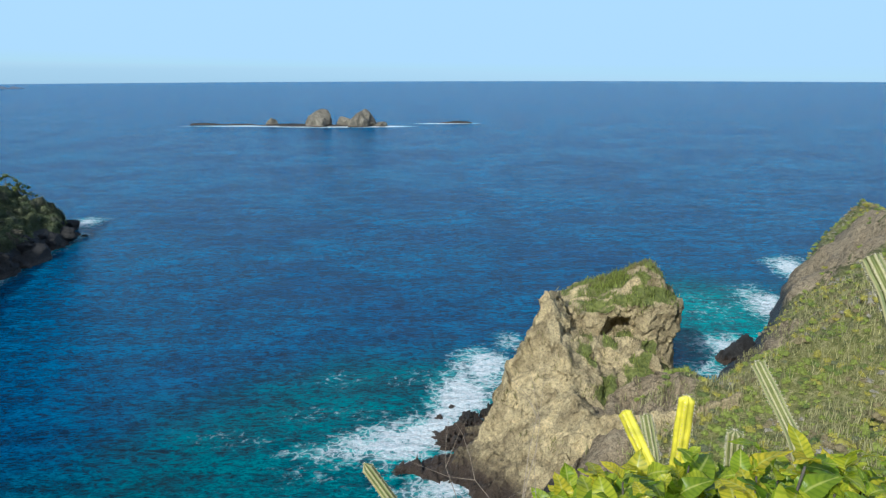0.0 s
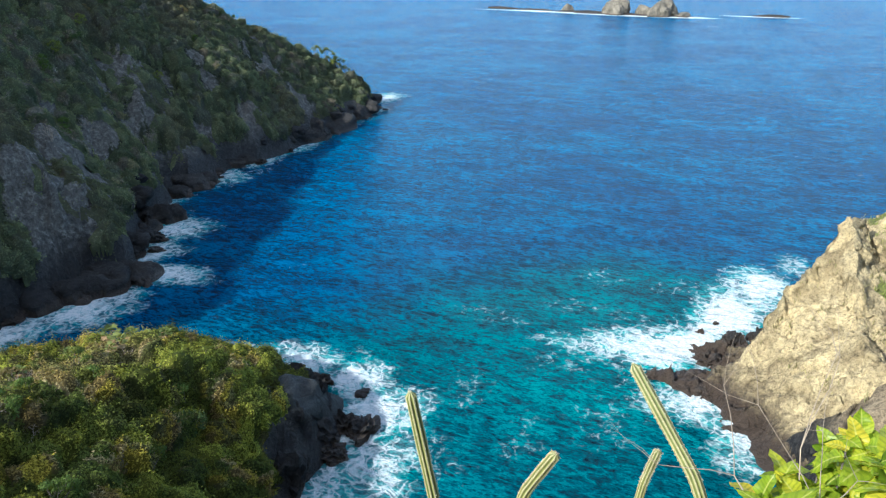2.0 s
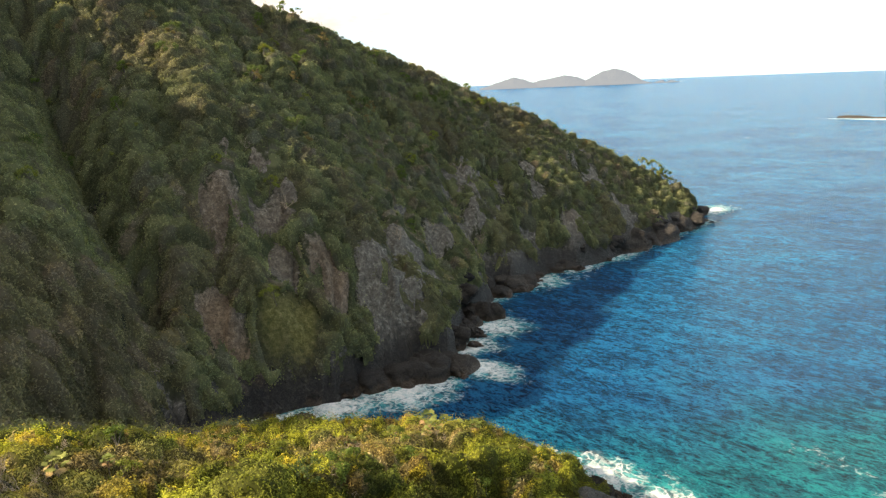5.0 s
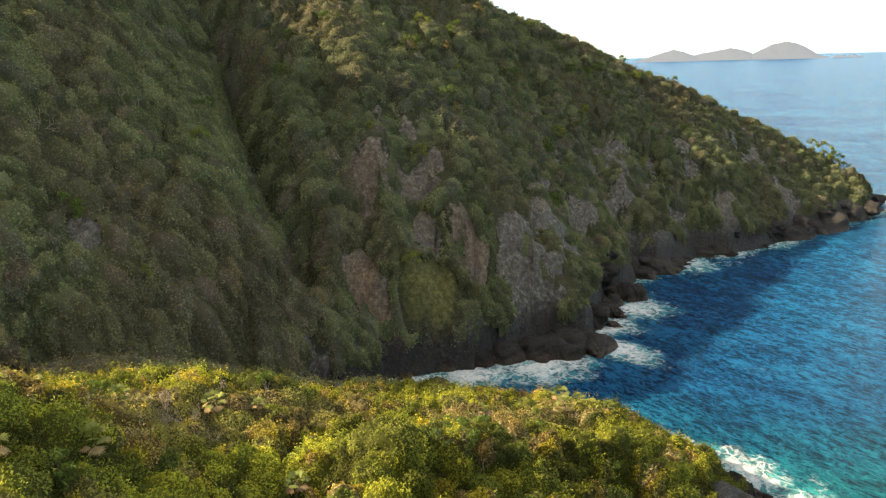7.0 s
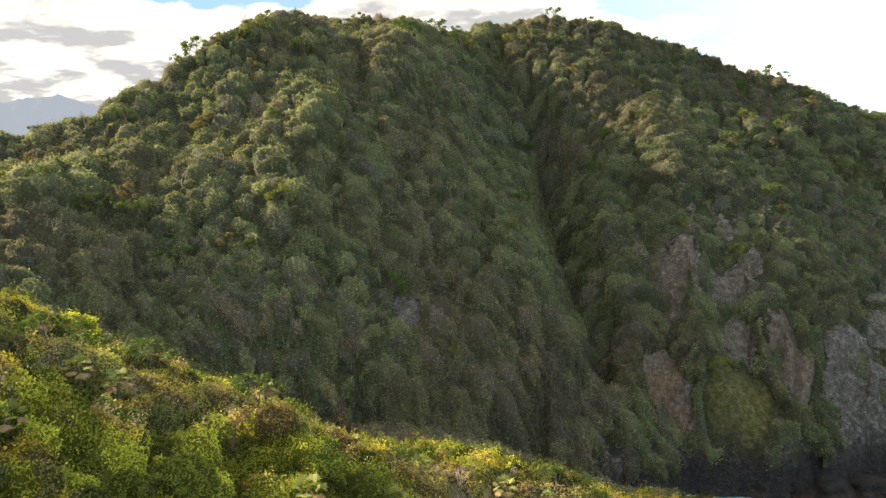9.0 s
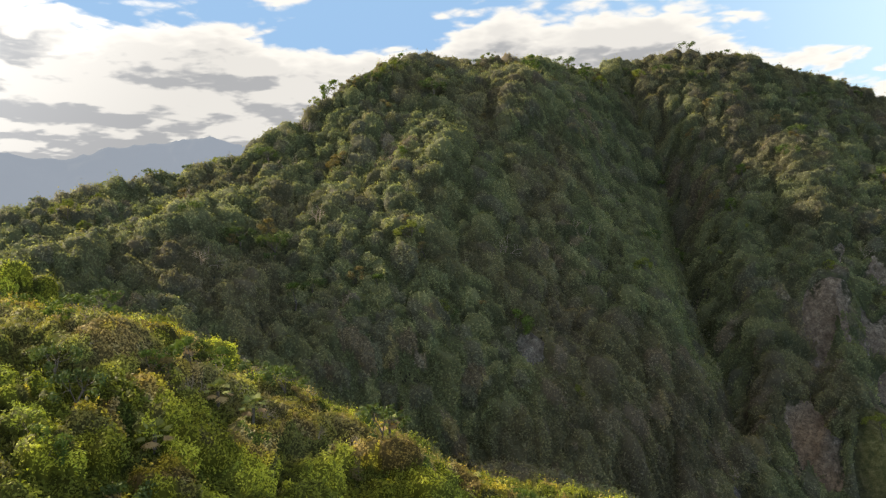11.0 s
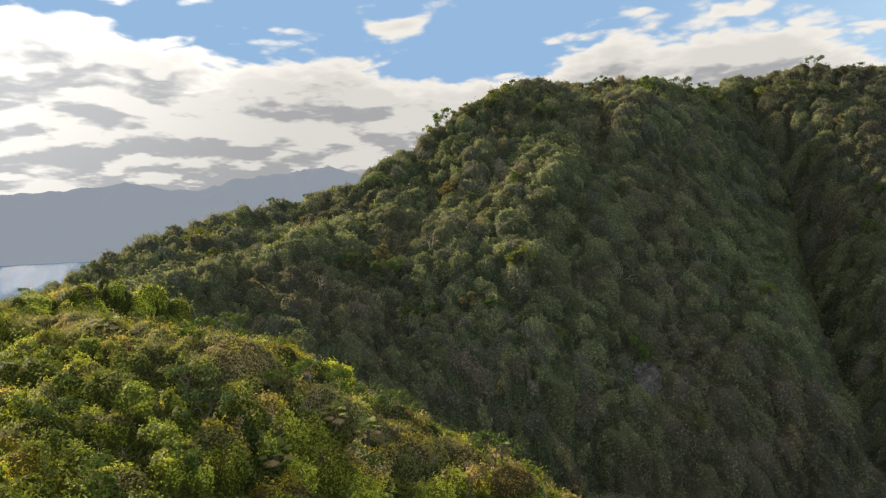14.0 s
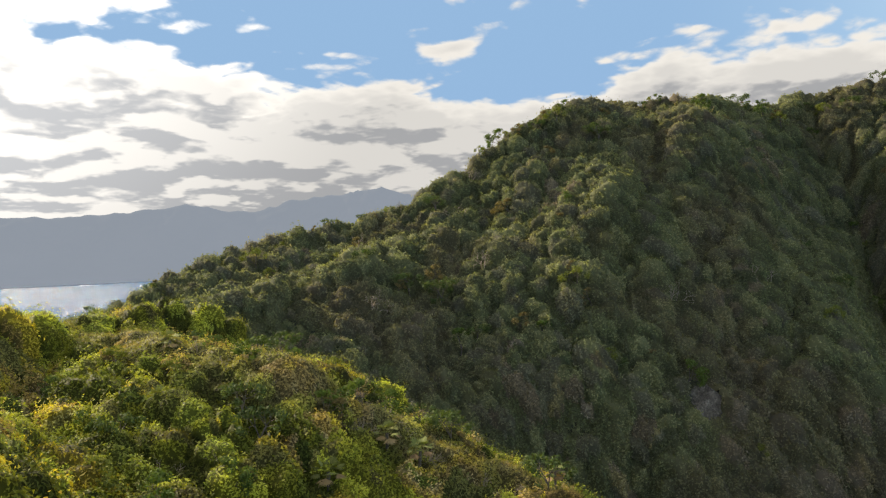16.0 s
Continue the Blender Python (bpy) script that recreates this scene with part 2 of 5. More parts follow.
def make_sea():
    m, n, at = material("sea_water")
    shoal = n.add("ShaderNodeAttribute")
    shoal.attribute_name = "shoal"
    surf = n.add("ShaderNodeAttribute")
    surf.attribute_name = "surf"
    broad = n.noise(n.vec("MULTIPLY", at, (1, 1, 0)), 0.012, 4, 0.6)
    patch = n.noise(n.vec("MULTIPLY", at, (1, 1, 0)), 0.05, 5, 0.6, 0.6)
    depth = n.math("ADD", shoal.outputs["Fac"], n.math("MULTIPLY", n.math("SUBTRACT", patch, 0.5), 0.35))
    deep = n.mix(n.step(broad, 0.35, 0.65), (0.002, 0.048, 0.148, 1), (0.002, 0.078, 0.200, 1))
    c = n.mix(n.step(depth, 0.05, 0.6), deep, (0.001, 0.090, 0.132, 1))
    c = n.mix(n.step(depth, 0.6, 1.25), c, (0.005, 0.185, 0.215, 1))
    # foam: streaky lace that thickens towards the rocks, and scattered whitecaps
    lace = n.add("ShaderNodeTexVoronoi", Vector=n.vec("ADD", at, n.vec("MULTIPLY", n.add("ShaderNodeTexNoise", Vector=at, Scale=0.22, Detail=4.0).outputs[1], (9, 9, 0))), Scale=0.42)
    lace.feature = "DISTANCE_TO_EDGE"
    web = n.step(lace.outputs[0], 0.16, 0.0)
    churn = n.noise(at, 0.34, 8, 0.72, 0.8)
    thick = n.math("ADD", surf.outputs["Fac"], n.math("MULTIPLY", n.math("SUBTRACT", churn, 0.5), 2.0))
    solid = n.step(thick, 0.58, 0.88)
    veil = n.math("MULTIPLY", n.math("MULTIPLY", n.step(thick, 0.12, 0.6), n.step(surf.outputs["Fac"], 0.03, 0.2)), n.math("ADD", n.math("MULTIPLY", web, 0.75), 0.1))
    caps = n.math("MULTIPLY", n.step(n.noise(n.vec("MULTIPLY", at, (1.0, 1.5, 1)), 0.055, 4, 0.62, 0.6), 0.70, 0.77), n.step(n.noise(n.vec("MULTIPLY", at, (0.7, 1.4, 1)), 0.9, 4, 0.6), 0.5, 0.62))
    foam = n.math("MAXIMUM", n.math("MAXIMUM", solid, veil), n.math("MULTIPLY", caps, 0.85))
    c = n.mix(n.math("MULTIPLY", n.step(surf.outputs["Fac"], 0.05, 0.5), 0.5), c, (0.03, 0.33, 0.36, 1))
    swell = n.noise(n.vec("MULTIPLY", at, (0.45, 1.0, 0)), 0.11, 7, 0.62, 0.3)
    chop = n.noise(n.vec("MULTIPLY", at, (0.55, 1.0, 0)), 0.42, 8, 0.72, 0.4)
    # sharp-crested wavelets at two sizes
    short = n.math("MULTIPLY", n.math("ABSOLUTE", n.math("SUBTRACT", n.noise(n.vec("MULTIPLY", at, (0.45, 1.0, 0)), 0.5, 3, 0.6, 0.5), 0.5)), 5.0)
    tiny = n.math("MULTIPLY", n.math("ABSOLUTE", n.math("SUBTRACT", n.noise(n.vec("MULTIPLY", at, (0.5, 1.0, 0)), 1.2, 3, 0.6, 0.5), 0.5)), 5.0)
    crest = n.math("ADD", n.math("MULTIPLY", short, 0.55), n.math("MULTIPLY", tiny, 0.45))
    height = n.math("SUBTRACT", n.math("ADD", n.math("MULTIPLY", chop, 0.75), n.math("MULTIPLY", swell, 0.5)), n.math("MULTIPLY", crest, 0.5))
    # light and shade of the waves put into the colour: dim troughs, bright crests
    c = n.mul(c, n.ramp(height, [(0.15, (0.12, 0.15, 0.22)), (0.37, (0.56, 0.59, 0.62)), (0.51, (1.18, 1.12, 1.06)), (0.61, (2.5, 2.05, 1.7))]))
    c = n.mix(foam, c, n.ramp(n.noise(at, 0.9, 5, 0.7), [(0.35, (0.52, 0.64, 0.68)), (0.55, (0.84, 0.87, 0.88))]))
    relief = n.math("ADD", n.math("MULTIPLY", swell, 1.2), n.math("SUBTRACT", chop, n.math("MULTIPLY", crest, 0.12)))
    finish(n, c, n.math("ADD", 0.22, n.math("MULTIPLY", foam, 0.5)), relief, 3.0, ior=1.2, spec=0.3)
    return m


sea_water = make_sea()

# ---- noise and shape helpers ----


def lattice(ix, iy, iz, seed):
    h = (ix * 374761393 + iy * 668265263 + iz * 2147483647 + seed * 1274126177) & 0xFFFFFFFF
    h = ((h ^ (h >> 13)) * 1274126177) & 0xFFFFFFFF
    return ((h ^ (h >> 16)) & 0xFFFF) / 32767.5 - 1.0


def smooth_noise(p, seed=0):
    """Value noise in -1..1 for points p (n, 3)."""
    i = np.floor(p).astype(np.int64)
    f = p - i
    f = f * f * f * (f * (f * 6 - 15) + 10)
    out = np.zeros(len(p))
    for dx in (0, 1):
        wx = f[:, 0] if dx else 1 - f[:, 0]
        for dy in (0, 1):
            wy = f[:, 1] if dy else 1 - f[:, 1]
            for dz in (0, 1):
                wz = f[:, 2] if dz else 1 - f[:, 2]
                out += wx * wy * wz * lattice(i[:, 0] + dx, i[:, 1] + dy, i[:, 2] + dz, seed)
    return out


def fbm(p, octaves=4, seed=0, gain=0.5):
    out, a, q = np.zeros(len(p)), 1.0, np.array(p, float)
    for k in range(octaves):
        out += a * smooth_noise(q, seed + k)
        a, q = a * gain, q * 2.03 + 17.3
    return out


def flat_noise(x, y, size, octaves=4, seed=0):
    return fbm(np.stack([x / size, y / size, np.full_like(x, 0.5 + seed)], 1), octaves, seed)


def smoothstep(v, lo, hi):
    t = np.clip((v - lo) / (hi - lo), 0, 1)
    return t * t * (3 - 2 * t)


def mesh_from(name, verts, faces, mat, smooth=False, **attrs):
    """A mesh object from arrays: faces (n, 3) or (n, 4); attrs: one value, or a colour, a vertex."""
    me = bpy.data.meshes.new(name)
    verts, faces = np.asarray(verts, np.float32), np.asarray(faces, np.int32)
    k = faces.shape[1]
    me.vertices.add(len(verts)), me.loops.add(faces.size), me.polygons.add(len(faces))
    me.vertices.foreach_set("co", verts.ravel())
    me.loops.foreach_set("vertex_index", faces.ravel())
    me.polygons.foreach_set("loop_start", np.arange(0, faces.size, k, dtype=np.int32))
    me.polygons.foreach_set("loop_total", np.full(len(faces), k, np.int32))
    if smooth:
        me.polygons.foreach_set("use_smooth", np.ones(len(faces), bool))
    for key, v in attrs.items():
        v = np.asarray(v, np.float32)
        if v.ndim == 1:
            me.attributes.new(key, "FLOAT", "POINT").data.foreach_set("value", v)
        else:
            me.attributes.new(key, "FLOAT_COLOR", "POINT").data.foreach_set("color", np.c_[v, np.ones(len(v), np.float32)].ravel())
    me.update(calc_edges=True)
    me.materials.append(mat)
    return new(name, me)


def grid_faces(rows, cols, closed=False):
    a = np.arange(rows * cols).reshape(rows, cols)
    if closed:
        a = np.c_[a, a[:, :1]]
    return np.stack([a[:-1, :-1], a[:-1, 1:], a[1:, 1:], a[1:, :-1]], -1).reshape(-1, 4)


def polar(turn, r):
    return -r * np.sin(np.radians(turn)), r * np.cos(np.radians(turn))


# ---- plan of the island: shore, gullies and ridges (x, y, z) ----
SHORE = [(-199, 378), (-189, 367), (-184, 355), (-180, 334), (-181, 315), (-177, 288), (-178, 271), (-176, 254), (-179, 242), (-184, 231),
         (-173, 205), (-183, 196), (-176, 188), (-172, 169), (-158, 159), (-150, 146), (-147, 137), (-147, 128), (-147, 119), (-147, 107), (-152, 96), (-156, 84),
         (-152, 76), (-128, 88), (-100, 109), (-86, 107), (-76, 108), (-62, 107), (-60, 101), (-56, 94), (-57, 86), (-58, 78),
         (-46, 52), (-22, 50), (2, 56), (14, 78), (14, 108), (14, 130), (16, 142), (20, 152), (26, 160),
         (36, 164), (56, 168), (70, 174), (84, 194), (97, 211), (112, 238), (129, 257), (164, 311), (215, 345), (300, 330),
         (350, 150), (330, -120), (200, -330), (-40, -420), (-260, -330), (-420, -120), (-470, 120), (-380, 330), (-260, 400), (-215, 388)]
GULLIES = [[(-150, 78, 1), (-150, 42, 13), (-147, 2, 27), (-140, -40, 42), (-138, -78, 58)],
           [(-50, 56, 1), (-48, 25, 26), (-48, -15, 45), (-62, -62, 62)],
           [(70, 172, 1), (100, 160, 20), (130, 130, 28)],
           [(71, 176, 0), (62, 160, 4), (57, 148, 9), (56, 138, 14)],
           [(-276, 63, 114), (-258, 68, 84), (-238, 69, 57), (-192, 66, 30), (-167, 66, 13)],
           [(-330, 20, 40), (-270, -90, 25), (-225, -160, 15), (-140, -200, 12), (-60, -200, 20)]]
# each ridge: the gullies that bound it with the side it lies on (-1: towards -x), and its crest
RIDGES = [  # far hill from the headland over both tops to the saddle
    ({0: -1}, [(-194, 357, 17), (-214, 337, 29.5), (-231, 303, 50), (-240, 281, 60), (-258, 237, 78.5), (-273, 186, 100.5), (-283, 127, 124), (-287, 86, 131.5), (-285, 53, 127), (-262, 20, 127.5)]),
    ({0: -1}, [(-262, 20, 127.5), (-240, -8, 125.5), (-231, -20, 119.5), (-225, -36, 111), (-214, -60, 93.5), (-200, -78, 88), (-190, -89, 85), (-177, -102, 80), (-166, -112, 75.5), (-146, -122, 67), (-118, -118, 63)]),
    # ribs on the face of the far hill
    ({0: -1}, [(-240, -8, 124), (-205, 8, 88), (-180, 14, 60)]),
    ({0: -1}, [(-286, 98, 129.5), (-269, 112, 117), (-255, 118.5, 105.5), (-239, 122, 93), (-222, 126, 79.5), (-208, 126.5, 66)]),
    ({0: -1}, [(-258, 237, 75), (-225, 225, 42)]),
    # spur in the middle of the bay
    ({0: 1, 1: -1}, [(-84, 103, 4.5), (-93, 84, 15.5), (-95, 55, 21.5), (-96, 28, 30), (-95, 8, 37.5), (-92, -2, 45), (-88, -20, 57.5), (-85, -31, 63), (-83, -40, 67.5), (-89, -65, 69), (-97, -87, 69.5), (-118, -118, 63)]),
    ({1: -1}, [(-91, 82, 15.5), (-80, 85, 14.5), (-76, 76, 19), (-78, 58, 24), (-80, 36, 31)]),
    # lookout and the slope to the stack
    ({0: 1, 1: 1}, [(-97, -87, 69.5), (-40, -75, 80), (5, -40, 82), (1, -8, 79), (0, 0, 78.2)]),
    ({1: 1}, [(5, -40, 82), (62, -5, 68), (92, 65, 50), (80, 127, 38), (66, 124, 32), (50, 126, 20.5), (49, 142, 12)]),
    ({1: 1}, [(80, 127, 38), (118, 170, 38), (137, 222, 37), (172, 292, 28), (205, 330, 12)]),
]


def line_distance(x, y, line, closed=False):
    """Distance to a polyline and the line's height at the nearest place."""
    pts = [(*p, 0.0)[:3] for p in line]
    if closed:
        pts = pts + pts[:1]
    best, height = np.full(x.shape, 1e9), np.zeros(x.shape)
    for (ax, ay, az), (bx, by, bz) in zip(pts[:-1], pts[1:]):
        dx, dy = bx - ax, by - ay
        t = np.clip(((x - ax) * dx + (y - ay) * dy) / (dx * dx + dy * dy), 0, 1)
        d = np.hypot(x - ax - t * dx, y - ay - t * dy)
        nearer = d < best
        best, height = np.where(nearer, d, best), np.where(nearer, az + t * (bz - az), height)
    return best, height


def inside(x, y, loop):
    hit = np.zeros(x.shape, bool)
    for (ax, ay), (bx, by) in zip(loop, loop[1:] + loop[:1]):
        if ay != by:
            hit ^= ((ay > y) != (by > y)) & (x < (bx - ax) * (y - ay) / (by - ay) + ax)
    return hit


def wander_from(x, y):
    """Plan points shifted by a slow noise, which makes shore and ridges wind."""
    k = 5.0 * smoothstep(np.hypot(x, y), 15, 70)
    return x + k * flat_noise(x, y, 26, 3, 3), y + k * flat_noise(x, y, 26, 3, 9)


def land_height(x, y):
    """Height of the island's ground at plan points."""
    x, y = np.asarray(x, float), np.asarray(y, float)
    r, bearing = np.hypot(x, y), np.arctan2(-x, y)
    px, py = x, y
    x, y = wander_from(x, y)
    shore, _ = line_distance(x, y, SHORE, True)
    land = inside(x, y, SHORE)
    lows = [(shore, np.zeros_like(shore))] + [line_distance(x, y, g) for g in GULLIES]
    z = np.full(x.shape, -50.0)
    crest = np.full(x.shape, 1e9)
    sides = []
    for g in GULLIES[:2]:
        by_y = sorted((p[1], p[0]) for p in g)
        sides.append(np.sign(x - np.interp(y, [p[0] for p in by_y], [p[1] for p in by_y])))
    for nth, (bounds, ridge) in enumerate(RIDGES):
        round_ = 0.72 if nth < 2 else 0.8  # the far hill has rounded tops
        dc, hc = line_distance(x, y, ridge)
        crest = np.minimum(crest, dc) if len(ridge) > 4 else crest
        here = np.full(x.shape, 1e9)
        for dl, hl in lows:
            s = dl / (dl + dc + 1e-6)
            here = np.minimum(here, np.where(hc > hl, hl + (hc - hl) * s ** round_, hc + (hl - hc) * (1 - s)))
        for g, side in bounds.items():
            d, h = lows[1 + g]
            here = np.where(sides[g] == side, here, np.minimum(here, h - 0.5 * d + 80 * smoothstep(y, -62, -115)))
        z = np.maximum(z, here)
    z = np.where(land, z, -np.minimum(shore * 0.6, 14.0))
    inland = np.where(land, 1.0, 0.0) * np.clip(shore / 12, 0, 1) * (0.3 + 0.7 * smoothstep(crest, 4, 32))
    z = z + inland * smoothstep(r, 8, 60) * (2.2 * flat_noise(px, py, 22, 4, 21) + 0.7 * flat_noise(px, py, 5, 3, 33))
    # gullies and ribs that run down the face of the far hill
    ribs = np.abs(fbm(np.stack([(py + 0.25 * px) / 17, px / 90, 0 * px], 1), 3, 27)) - 0.35
    z = z + inland * smoothstep(px, -135, -165) * smoothstep(z, 8, 30) * 5.5 * ribs
    # the lookout's own slope: trodden top, then falling more steeply towards the bay
    fall = np.where(bearing < 0, 0.75, 1.0) * np.maximum(r - 1.1, 0) + 2.2 * np.maximum(r - 6.5, 0)
    return np.where(r < 12, np.maximum(np.minimum(z, 78.2), 78.2 - fall), z)


# ---- island ground ----
turns = np.concatenate([np.arange(-46, 142, 0.36), np.arange(142, 314, 3.0)])
rings = np.concatenate([[0.0], np.geomspace(1.2, 620, 290)])
tt, rr = np.meshgrid(turns, rings)
gx, gy = polar(tt.ravel(), rr.ravel())
gz = land_height(gx, gy)
shore_d, _ = line_distance(*wander_from(gx, gy), SHORE, True)


def bare_share(x, y, z):
    """How bare of growth the ground is: the foot of the cliffs, slides and rock faces."""
    n = flat_noise(x, y, 30, 4, 51)
    foot = np.where(x < -125, 8.0, np.where(x < -30, 1.5, 9.0))
    low = smoothstep(z + np.where((x > -125) & (x < -30), 4.0, 9.0) * n, foot + 5, foot - 4)
    face = 0.7 * smoothstep(n + 0.6 * flat_noise(x, y, 8, 3, 61), 0.62, 0.85) * smoothstep(z, 66, 40) * smoothstep(x, -120, -140)
    full = np.clip(np.maximum.reduce([low, face] + [p[4] * patch(x, y, p, n) for p in PATCHES]), 0, 1)
    return full * (1 - 0.95 * patch(x, y, PATCHES[0], n))


# bare or grassy places: x, y, radii, bareness, share of rust-brown earth, share of grass
PATCHES = [(-159, 94, 7, 9, 0.0, 0.0, 0.45), (-170, 60, 6, 6, 1.0, 0.9, 0), (-166, 79, 6, 6, 1.0, 0.8, 0), (-158, 83, 5, 8, 1.0, 0.8, 0), (-165, 111, 7, 7, 1.0, 0.5, 0),
           (-182, 89, 9, 9, 0.85, 0.35, 0), (-172, 97, 7, 8, 0.95, 0.25, 0), (-180, 107, 8, 8, 0.9, 0.3, 0), (-196, 104, 6, 6, 0.55, 0.3, 0), (-194, 112, 6, 6, 0.6, 0.2, 0),
           (120, 240, 30, 45, 0.9, 0, 0.3), (24, 138, 25, 26, 1.0, 0, 0), (-172, 148, 11, 14, 0.9, 0, 0), (-158, 128, 9, 14, 0.95, 0, 0),
           (-202, 245, 5, 8, 0.85, 0, 0), (-210, 231, 5, 6, 0.75, 0, 0), (-195, 162, 5, 6, 0.8, 0, 0), (-198, 205, 5, 6, 0.75, 0, 0), (-193, 229, 5, 9, 0.85, 0, 0), (-188, 254, 5, 10, 0.85, 0.2, 0),
           (-187, 295, 5, 9, 0.85, 0, 0), (-187, 173, 6, 7, 0.85, 0, 0), (-161, 15, 4, 4, 0.95, 0.1, 0), (-218, 57, 5, 5, 0.6, 0.4, 0), (-209, 66, 4, 5, 0.5, 0.5, 0), (-196, 188, 6, 9, 0.7, 0, 0),
           (-62, 98, 6, 8, 1.0, 0, 0), (-59, 85, 4, 8, 1.0, 0, 0), (-74, 107, 7, 3, 1.0, 0, 0)]


def patch(x, y, p, n):
    out = np.zeros(len(x))
    near_ = np.hypot((x - p[0]) / p[2], (y - p[1]) / p[3]) < 3.0
    if near_.any():
        u, v = x[near_], y[near_]
        out[near_] = smoothstep(np.hypot((u - p[0]) / p[2], (v - p[1]) / p[3]) + 0.4 * n[near_] + 0.45 * flat_noise(u, v, 5, 3, 63), 1.35, 0.45)
    return out


bare = bare_share(gx, gy, gz)
wander = flat_noise(gx, gy, 12, 3, 53)
grassy = np.maximum.reduce([smoothstep(gx, 5, 25) * (1 - bare)] + [p[6] * patch(gx, gy, p, wander) for p in PATCHES])
rust = np.maximum.reduce([p[5] * patch(gx, gy, p, wander) for p in PATCHES])
rugged = bare * np.clip(shore_d / 6, 0, 1) * (gz > 0)
p3 = np.stack([gx, gy, gz], 1)
gx2 = gx + rugged * 2.8 * fbm(p3 / 7.0, 4, 71)
gy2 = gy + rugged * 2.8 * fbm(p3 / 7.0, 4, 81)
gz2 = gz + rugged * (3.2 * (0.5 - np.abs(fbm(p3 / 6.0, 4, 91))) + 1.3 * fbm(p3 / 2.5, 4, 95, 0.6))
tagged(mesh_from("ground", np.stack([gx2, gy2, gz2], 1), grid_faces(len(rings), len(turns), True)[:, ::-1], hillside, True, bare=bare, grassy=np.clip(grassy, 0, 1), tan=smoothstep(gx, -20, 15), rust=rust),
       "steep scrub-covered island hillside of brown earth, darkened as shade, and grey rock", "hillside", kind="structure")

# ---- sea ----
sea_turns = np.concatenate([np.arange(-46, 142, 0.45), np.arange(142, 314, 4.0)])
sea_rings = np.concatenate([np.geomspace(25, 90, 12), np.geomspace(92, 460, 280), np.geomspace(470, 1000, 24), np.arange(1010, 1180, 4.0), np.geomspace(1200, 4900, 36)])
tt, rr = np.meshgrid(sea_turns, sea_rings)
sx, sy = polar(tt.ravel(), rr.ravel())
shore_s, _ = line_distance(*wander_from(sx, sy), SHORE, True)
near = np.exp(-shore_s / 4.0)
gap_side = np.exp(-np.hypot((sx - 92) / 22, (sy - 232) / 40) ** 2)
# where the sea breaks: x, y, radii, strength
BREAKERS = [(-193, 387, 8, 13, 0.9), (-181, 352, 5, 9, 0.6), (-178, 306, 5, 14, 0.7), (-176, 270, 5, 14, 0.65), (-177, 243, 5, 11, 0.6), (-180, 217, 9, 9, 0.85), (-178, 190, 6, 7, 0.6),
            (-157, 167, 10, 8, 0.9), (-150, 148, 7, 8, 0.85), (-137, 140, 8, 4, 0.85), (-138, 117, 8, 11, 0.95), (-146, 97, 8, 10, 1.0), (-153, 83, 7, 7, 0.9), (-131, 139, 8, 5, 0.9),
            (-76, 115, 12, 5, 0.8), (-64, 113, 8, 7, 0.9), (-55, 102, 8, 10, 0.95), (-49, 91, 7, 9, 0.75), (-53, 79, 6, 9, 0.7),
            (-22, 145, 10, 4, 0.7), (-11, 147, 11, 7, 1.0), (-1, 153, 9, 9, 1.2), (5, 170, 7, 13, 1.15), (11, 190, 7, 13, 0.9), (20, 208, 5, 9, 0.5), (1, 131, 9, 8, 0.95), (9, 122, 6, 10, 0.9),
            (113, 246, 7, 16, 1.0), (145, 288, 8, 18, 1.0), (84, 204, 8, 10, 0.9), (72, 189, 8, 5, 0.6)]
# thin drifting lace and pale churned water
DRIFTS = [(-42, 118, 5, 13), (-24, 133, 10, 4), (-27, 105, 4, 12), (-30, 182, 12, 7), (-9, 181, 10, 7), (-27, 137, 9, 9), (-46, 150, 16, 6), (-40, 92, 8, 12), (-14, 118, 8, 12), (92, 240, 16, 24), (-25, 162, 18, 6), (-150, 128, 6, 16), (-170, 225, 8, 20), (-165, 178, 10, 10)]
surf = 0.5 * near * smoothstep(flat_noise(sx, sy, 30, 3, 101), -0.6, 0.3)
ragged = 0.35 * flat_noise(sx, sy, 7, 4, 103)
for x, y, a, b, k in BREAKERS:
    surf = np.maximum(surf, k * np.exp(-np.maximum(np.hypot((sx - x) / (1.15 * a), (sy - y) / (1.15 * b)) + ragged, 0) ** 2.2))
for x, y, a, b in DRIFTS:
    surf = np.maximum(surf, 0.17 * np.exp(-np.maximum(np.hypot((sx - x) / a, (sy - y) / b) + ragged, 0) ** 2))
cove = np.exp(-np.hypot((sx + 22) / 56, (sy - 122) / 58) ** 2)
shoal = 0.72 * cove + 0.40 * np.exp(-np.hypot((sx + 5) / 40, (sy - 165) / 36) ** 2) + 1.35 * gap_side + 0.35 * np.exp(-shore_s / 14)
for x, y, a, b in [(-250, 1078, 118, 14), (-150, 1062, 95, 16), (-100, 1066, 50, 12), (5, 1120, 48, 9)]:
    surf = surf + 0.95 * np.exp(-np.hypot((sx - x) / a, (sy - y) / b) ** 4)
sz = 0.22 * flat_noise(sx, sy, 14, 3, 111) * smoothstep(rr.ravel(), 900, 200)
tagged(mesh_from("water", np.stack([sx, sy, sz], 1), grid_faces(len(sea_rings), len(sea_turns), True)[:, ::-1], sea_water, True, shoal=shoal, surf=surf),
       "deep blue sea turning turquoise and foaming along the rocks", "sea", kind="structure")

# ---- rock stack, islets, boulders ----


